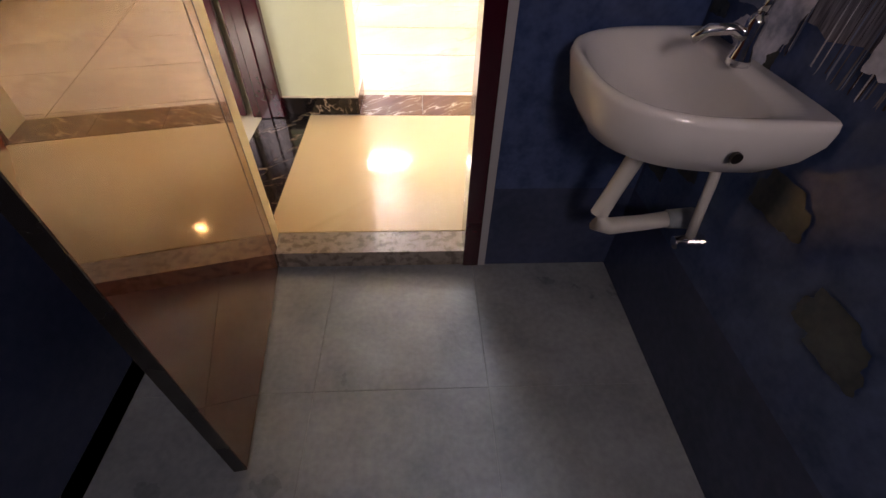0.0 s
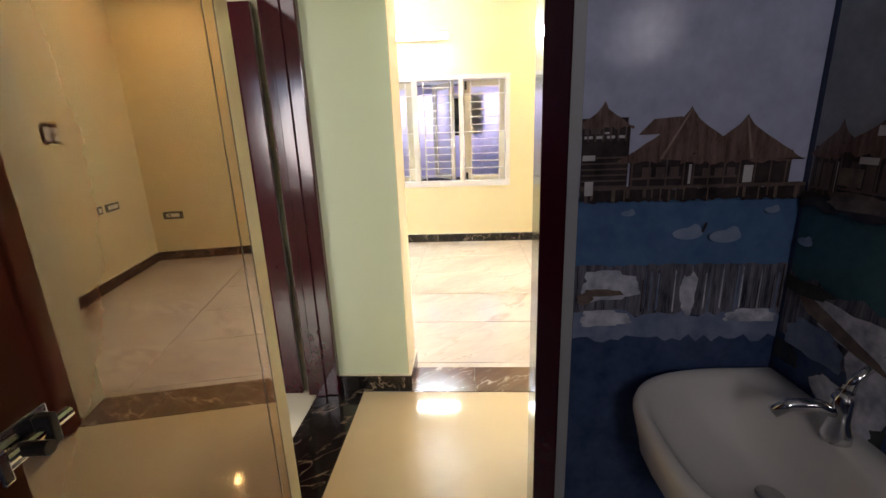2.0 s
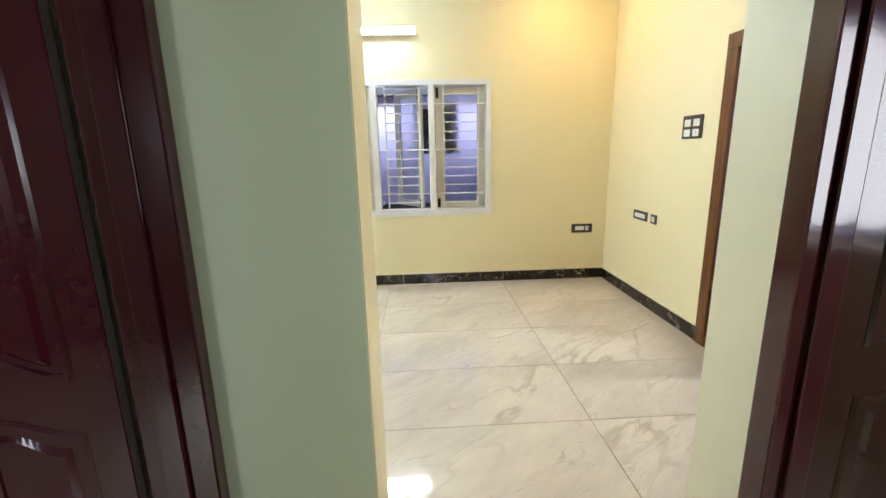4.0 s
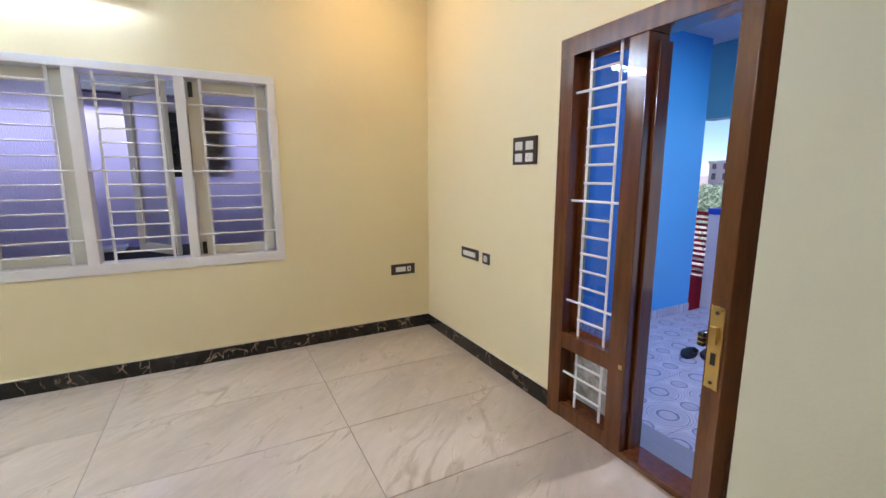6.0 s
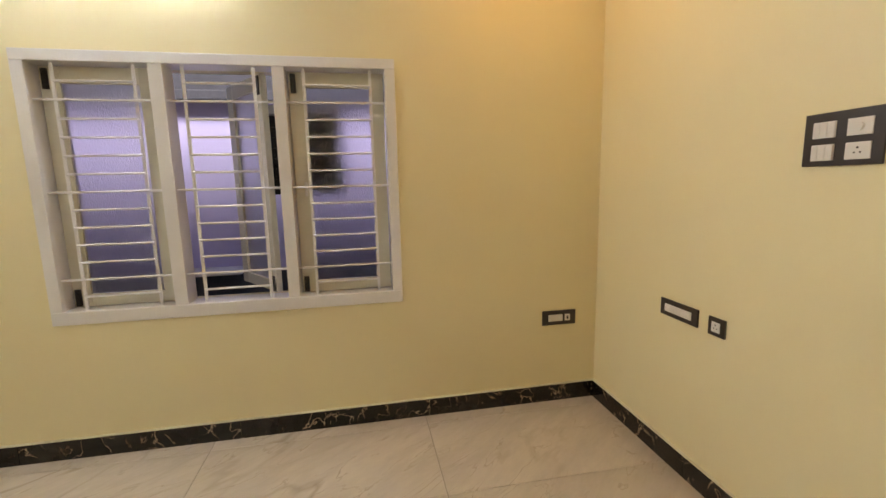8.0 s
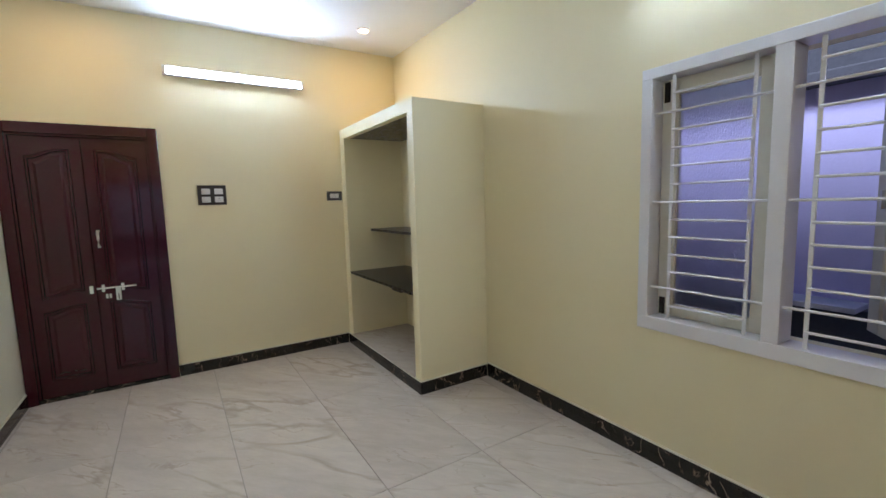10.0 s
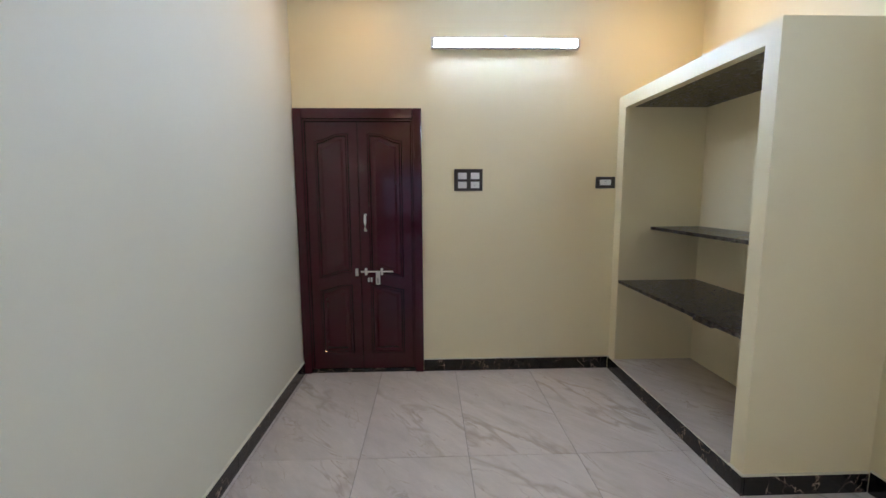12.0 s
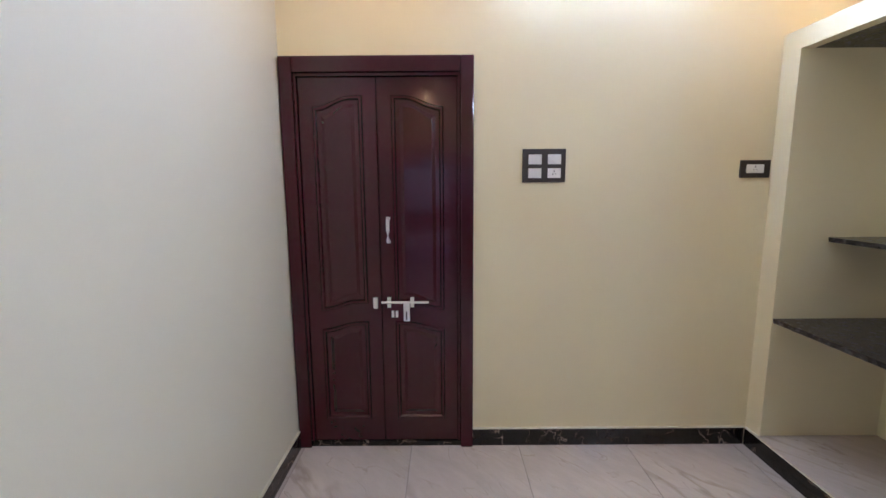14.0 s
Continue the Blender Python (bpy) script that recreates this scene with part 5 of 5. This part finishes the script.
for bx, by, ang in ((3.93, -1.08, -60), (6.3, -0.7, 10)):
    br = thing("brick", "single red clay brick on the ground", "brick", (bx, by, -0.25), group="loose bricks")
    b2 = boxes((-0.11, 0.11, -0.055, 0.055, 0, 0.07), bevel=0.006)
    bmesh.ops.transform(b2, matrix=pose(bx, by, -0.25, 0, 0, ang), verts=b2.verts)
    part("body", b2, material("red_brick", (0.32, 0.12, 0.08), 0.9, vary=0.3, scale=20), br)
rub = bmesh.new()
for k in range(700):
    x = rnd.uniform(3.3, 16)
    y = rnd.uniform(-5, 5) * (x / 8)
    r = rnd.uniform(0.012, 0.05) * (1 + x / 14)
    bmesh.ops.create_cube(rub, size=r, matrix=Matrix.Translation((x, y, -0.25 + r * 0.2)) @ Euler((rnd.random() * 3, rnd.random() * 3, rnd.random() * 3)).to_matrix().to_4x4())
solid("rubble", rub, material("pale_rubble", (0.52, 0.48, 0.46), 0.9, vary=0.5, scale=3), "scattered stones and litter on the ground", "rubble", kind="stuff")

# electric pole and wires
CONC = material("pale_concrete_pole", (0.52, 0.50, 0.54), 0.8, vary=0.12, scale=4)
ep = thing("electric_pole", "pale concrete electric pole leaning slightly", "pole", (7.18, -0.06, -0.25))
part("shaft", pipe(bmesh.new(), [(7.2, -0.04, -0.3), (7.45, -0.06, 2.5), (7.8, -0.09, 6.5)], [0.08, 0.068, 0.055], 12), CONC, ep)
part("cross_arm", boxes((7.73, 7.81, -0.69, 0.51, 6.1, 6.2)), CONC, ep)
WIRE = material("black_cable", (0.02, 0.02, 0.022), 0.6)


def cable(label, a, b, sag, r=0.008):
    root = thing("cable", label, "cable", a)
    a, b = Vector(a), Vector(b)
    pts = [a.lerp(b, k / 14) - Vector((0, 0, sag * 4 * (k / 14) * (1 - k / 14))) for k in range(15)]
    part("line", pipe(bmesh.new(), pts, r, 6), WIRE, root)


cable("black service cable slung across the porch front", (3.1, -0.62, 2.22), (7.95, -2.12, 1.74), 0.03, 0.010)
cable("thin stay wire below the service cable", (4.1, -0.93, 2.06), (20.7, 6.5, -0.25), 0.02, 0.008)
cable("long overhead cable to the electric pole", (7.77, 0.4, 6.21), (60, 40, 8), 0.8, 0.012)

# thatched hut
THATCH = material("dry_palm_thatch", (0.40, 0.35, 0.36), 0.95, dark=(0.15, 0.12, 0.125), scale=9, fine=70, bump=0.5, rand=0.3)
MUD = material("woven_mud_wall", (0.30, 0.23, 0.22), 0.95, dark=(0.13, 0.09, 0.09), scale=7, fine=50, bump=0.6)
HX, HY0, HY1 = 6.95, -4.6, -0.67
hutt = thing("thatched_hut", "low hut with dry palm thatch roof and woven walls", "hut", (7.9, -2.6, -0.25))
part("wall", boxes((HX, HX + 0.08, HY0, HY1, -0.3, 0.95), (HX + 2.0, HX + 2.08, HY0, HY1, -0.3, 0.95), (HX + 0.08, HX + 2.0, HY1 - 0.08, HY1, -0.3, 0.95)), MUD, hutt)
bm = bmesh.new()
vs = [bm.verts.new(p) for p in ((HX - 0.3, HY1 + 0.25, 0.78), (HX + 1.05, HY1 + 0.0, 1.72), (HX + 2.4, HY1 + 0.25, 0.78), (HX - 0.3, HY0, 0.78), (HX + 1.05, HY0, 1.72), (HX + 2.4, HY0, 0.78))]
bm.faces.new((vs[0], vs[1], vs[4], vs[3]))
bm.faces.new((vs[1], vs[2], vs[5], vs[4]))
bm.faces.new((vs[0], vs[2], vs[1]))
part("roof", bm, THATCH, hutt)
bm = bmesh.new()
for k in range(6500):
    f, y = rnd.random(), rnd.uniform(HY0, HY1 + 0.28)
    side = 1 if rnd.random() < 0.85 else -1
    px = HX + 1.05 - side * 1.4 * f
    pz = 1.74 - 0.98 * f + rnd.uniform(0, 0.05)
    ln, wd = rnd.uniform(0.12, 0.3), rnd.uniform(0.006, 0.016)
    ang = rnd.gauss(0, 0.55)
    d = Vector((-side * 0.82 * math.cos(ang), math.sin(ang), -0.57 * math.cos(ang) + rnd.uniform(-0.06, 0.08))) * ln
    w = Vector((0, wd, 0.004))
    p = Vector((px, y, pz))
    bm.faces.new([bm.verts.new(c) for c in (p - w, p + w, p + d + w * 0.4, p + d - w * 0.4)])
tagged(part("thatch", bm, THATCH, hutt, "loose dry palm strands"), kind="stuff")
bm = bmesh.new()
for k in range(1500):
    y, z = rnd.uniform(HY0, HY1), rnd.uniform(-0.25, 0.8)
    ang = rnd.uniform(-1.2, 1.2)
    d = Vector((-0.012, math.sin(ang), math.cos(ang))) * rnd.uniform(0.08, 0.22)
    w = Vector((0, math.cos(ang), -math.sin(ang))) * rnd.uniform(0.004, 0.012)
    p = Vector((HX - rnd.uniform(0.004, 0.03), y, z))
    bm.faces.new([bm.verts.new(c) for c in (p - w, p + w, p + d + w, p + d - w)])
tagged(part("weave", bm, THATCH, hutt, "woven dry leaf strands on the wall"), kind="stuff")
for y in (HY1 - 0.05, HY1 - 0.75, HY1 - 1.5, HY1 - 2.4):
    part("post", pipe(bmesh.new(), [(HX - 0.05, y, -0.3), (HX - 0.06, y + 0.03, 0.4), (HX - 0.05, y - 0.02, 0.95)], 0.03, 8), BARK, hutt)
for z in (0.1, 0.42, 0.7):
    part("batten", pipe(bmesh.new(), [(HX - 0.05, HY1, z), (HX - 0.06, HY1 - 1.5, z + 0.03), (HX - 0.05, HY0, z)], 0.016, 8), BARK, hutt)

# scrub, trees
LEAF = material("scrub_green", (0.27, 0.33, 0.22), 0.7, dark=(0.16, 0.21, 0.12), scale=0.6, fine=9, bump=0)
DRYG = material("dry_grass", (0.34, 0.33, 0.20), 0.8, dark=(0.18, 0.22, 0.11), scale=0.4, fine=6, bump=0)
TREE = material("dark_foliage", (0.15, 0.20, 0.13), 0.7, dark=(0.08, 0.115, 0.07), scale=0.8, fine=8, bump=0)


def clump(bm, c, rx, ry, rz, n, size, seed):
    r = random.Random(seed)
    for k in range(n):
        a, e = r.uniform(0, 2 * math.pi), r.uniform(-0.2, 1)
        q = r.uniform(0.55, 1.05)
        p = Vector(c) + Vector((math.cos(a) * rx * q * math.sqrt(max(0.05, 1 - e * e)), math.sin(a) * ry * q * math.sqrt(max(0.05, 1 - e * e)), rz * max(0, e) * q))
        rot = Euler((r.uniform(-1, 1), r.uniform(-1, 1), r.uniform(0, 6))).to_matrix()
        s = size * r.uniform(0.6, 1.4)
        bm.faces.new([bm.verts.new(p + rot @ Vector(v)) for v in ((-s * 0.5, 0, 0), (0, -s * 0.28, 0.0), (s * 0.6, 0, s * 0.15), (0, s * 0.28, 0.0))])


bm = bmesh.new()
for k in range(230):
    x = rnd.uniform(13, 48)
    y = -0.9 + (x + 1.6) * rnd.uniform(0.0, 0.62) - 2
    h = rnd.uniform(0.25, 0.6) * (1 + (x - 13) / 80)
    clump(bm, (x, y, -0.25), h * 1.4, h * 1.4, h, 260, 0.07 + x * 0.003, k)
solid("scrub_bushes", bm, LEAF, "green wild scrub across the empty plot", "bushes", kind="stuff")
bm = bmesh.new()
for k in range(6000):
    x = 8 + 45 * rnd.random() ** 1.4
    y = -3 + (x + 1.6) * rnd.uniform(0.0, 0.66) - 1
    h, a = rnd.uniform(0.06, 0.28), rnd.uniform(0, 6.3)
    w = Vector((math.cos(a), math.sin(a), 0)) * (0.01 + 0.0012 * x)
    p = Vector((x, y, -0.26))
    bm.faces.new([bm.verts.new(q) for q in (p - w, p + w, p + w * 0.2 + Vector((rnd.uniform(-0.1, 0.1), rnd.uniform(-0.1, 0.1), h)))])
solid("dry_grass", bm, DRYG, "thin dry grass on sandy ground", "grass", kind="stuff")
for k, (x, y, h) in enumerate(((7.5, 0.35, 0.95), (8.1, 0.95, 0.6))):
    sh = thing("shrub", "leafy green shrub beside the electric pole", "shrub", (x, y, -0.25))
    bm = bmesh.new()
    for j in range(7):
        a = j * 0.9
        pipe(bm, [(x, y, -0.25), (x + 0.1 * math.cos(a), y + 0.1 * math.sin(a), h * 0.4 - 0.25), (x + 0.25 * math.cos(a), y + 0.25 * math.sin(a), h * 0.9 - 0.25)], [0.012, 0.009, 0.004], 6)
    part("stems", bm, BARK, sh)
    bm = bmesh.new()
    for j in range(9):
        a = j * 0.7
        clump(bm, (x + 0.22 * math.cos(a), y + 0.22 * math.sin(a), -0.1 + h * 0.09 * j), 0.2, 0.2, 0.18, 110, 0.045, 100 + k * 20 + j)
    part("leaves", bm, LEAF, sh)
for k, (x, y, h, w) in enumerate(((52, 19.7, 2.5, 3.0), (56, 20.6, 2.8, 2.8), (50, 17.6, 1.7, 2.6), (70, 22, 2.6, 4.0), (78, 18.5, 2.4, 4.5), (64, 14, 2.4, 4), (85, 15, 2.6, 6))):
    tr = thing("tree", "dark green broad tree far across the plot", "tree", (x, y, -0.25), group="far trees")
    part("trunk", pipe(bmesh.new(), [(x, y, -0.3), (x + 0.1, y, h * 0.3), (x, y + 0.1, h * 0.6)], [0.22, 0.16, 0.09], 8), BARK, tr)
    bm = bmesh.new()
    for j in range(16):
        a = j * 2.4
        clump(bm, (x + w * 0.36 * math.cos(a) * (j / 16) ** 0.5, y + w * 0.5 * math.sin(a) * (j / 16) ** 0.5, h * (0.15 + 0.55 * ((j * 7) % 16) / 16)), w * 0.24, w * 0.24, h * 0.26, 110, 0.42, 300 + k * 30 + j)
    part("crown", bm, TREE, tr)


def house(label, x, y, w, d, h, mat, storeys, turn=0.0):
    """A far flat-roofed house: floors with windows, a parapet and a stair head."""
    root = tagged(new("house"), label, "house", "far houses")
    root.matrix_basis = pose(x, y, -0.25, 0, 0, turn)
    part("wall", boxes((0, d, -w / 2, w / 2, 0, h)), mat, root, local=True)
    part("parapet", boxes((-0.15, 0.05, -w / 2 - 0.15, w / 2 + 0.15, h, h + 0.5), (0.05, d, -w / 2 - 0.15, -w / 2 + 0.05, h, h + 0.5), (0.05, d, w / 2 - 0.05, w / 2 + 0.15, h, h + 0.5)), mat, root, local=True)
    part("stair_head", boxes((d * 0.4, d * 0.8, -w * 0.2, w * 0.15, h, h + 0.9)), mat, root, local=True)
    n = max(2, int(w / 2.4))
    for s in range(storeys):
        for k in range(n):
            cy = -w / 2 + w * (k + 0.5) / n
            z = h / storeys * s + 0.9
            wi = part("window", boxes((-0.08, 0.02, cy - 0.5, cy + 0.5, z, z + 1.1)), DARK, root, local=True)
            part("sunshade", boxes((-0.5, 0, cy - 0.7, cy + 0.7, z + 1.2, z + 1.3)), mat, wi, local=True)
    return root


PINK = material("pink_house_paint", (0.66, 0.36, 0.37), 0.7, vary=0.08, scale=0.5)
HWHITE = material("white_house_paint", (0.52, 0.51, 0.53), 0.7, vary=0.08, scale=0.5)
house("pink two-storey house with a flat roof", 66, 32.6, 5.4, 3.0, 3.9, PINK, 2, -28)
house("white house beside the pink one", 74, 40, 6, 8, 3.6, HWHITE, 2, -28)
house("white house with a flat roof far off", 94, 38, 4, 5, 3.8, HWHITE, 2, -25)
house("low white house far across the plot", 88, 31, 9, 8, 2.6, HWHITE, 1, -20)
house("low white house far across the plot", 92, 24, 11, 8, 2.3, HWHITE, 1, -18)
house("pale house far across the plot", 110, 40, 10, 8, 4.0, HWHITE, 2, -20)

# ---------------------------------------------------------------- floor tiles


def slab_mesh(name, w, d, t, mat, bevel=0.0012):
    me = bpy.data.meshes.new(name)
    bm = boxes((0, w, 0, d, -t, 0))
    top_edges = [e for e in bm.edges if all(v.co.z > -1e-6 for v in e.verts)]
    bmesh.ops.bevel(bm, geom=top_edges, offset=bevel, segments=1, affect="EDGES")
    bmesh.ops.recalc_face_normals(bm, faces=bm.faces)
    bm.to_mesh(me)
    bm.free()
    me.materials.append(mat)
    return me


MESHES = {}


def lay(parent, mat, xs, ys, z, gap, t=0.008, name="tile"):
    for x0, x1 in zip(xs, xs[1:]):
        for y0, y1 in zip(ys, ys[1:]):
            w, d = round(x1 - x0 - gap, 4), round(y1 - y0 - gap, 4)
            key = (mat.name, w, d)
            if key not in MESHES:
                MESHES[key] = slab_mesh(name, w, d, t, mat)
            ob = new(name, MESHES[key])
            ob.location = (x0 + gap / 2, y0 + gap / 2, z)
            ob.parent = parent


floor_ob = bpy.data.objects["floor"]
lay(floor_ob, FLOOR_TILE, [WX, -4.745, -3.54, -2.333, -1.13, 0.0], [-3.185, -3.125, -2.52, -1.915, -1.305, -0.705, -0.1, 0.0], 0.0, 0.0035)
lay(floor_ob, PASSAGE_TILE, [-2.40, -1.055], [-4.44, -3.445], 0.0, 0.002)
lay(floor_ob, FLOOR_TILE, [-0.95, 0.0], [-4.44, -3.445], 0.0, 0.003)
lay(bpy.data.objects["porch_base"], RINGS_MAT, [0.40 + 0.4533 * k for k in range(7)], [-5.7 + 0.4473 * k for k in range(12)], PORCH_Z, 0.002)
lay(bpy.data.objects["floor_bath"], BATH_FLOOR, [-2.66 + 0.543 * k for k in range(4)], [-7.3 + 0.5508 * k for k in range(6)], -0.0765, 0.0008)
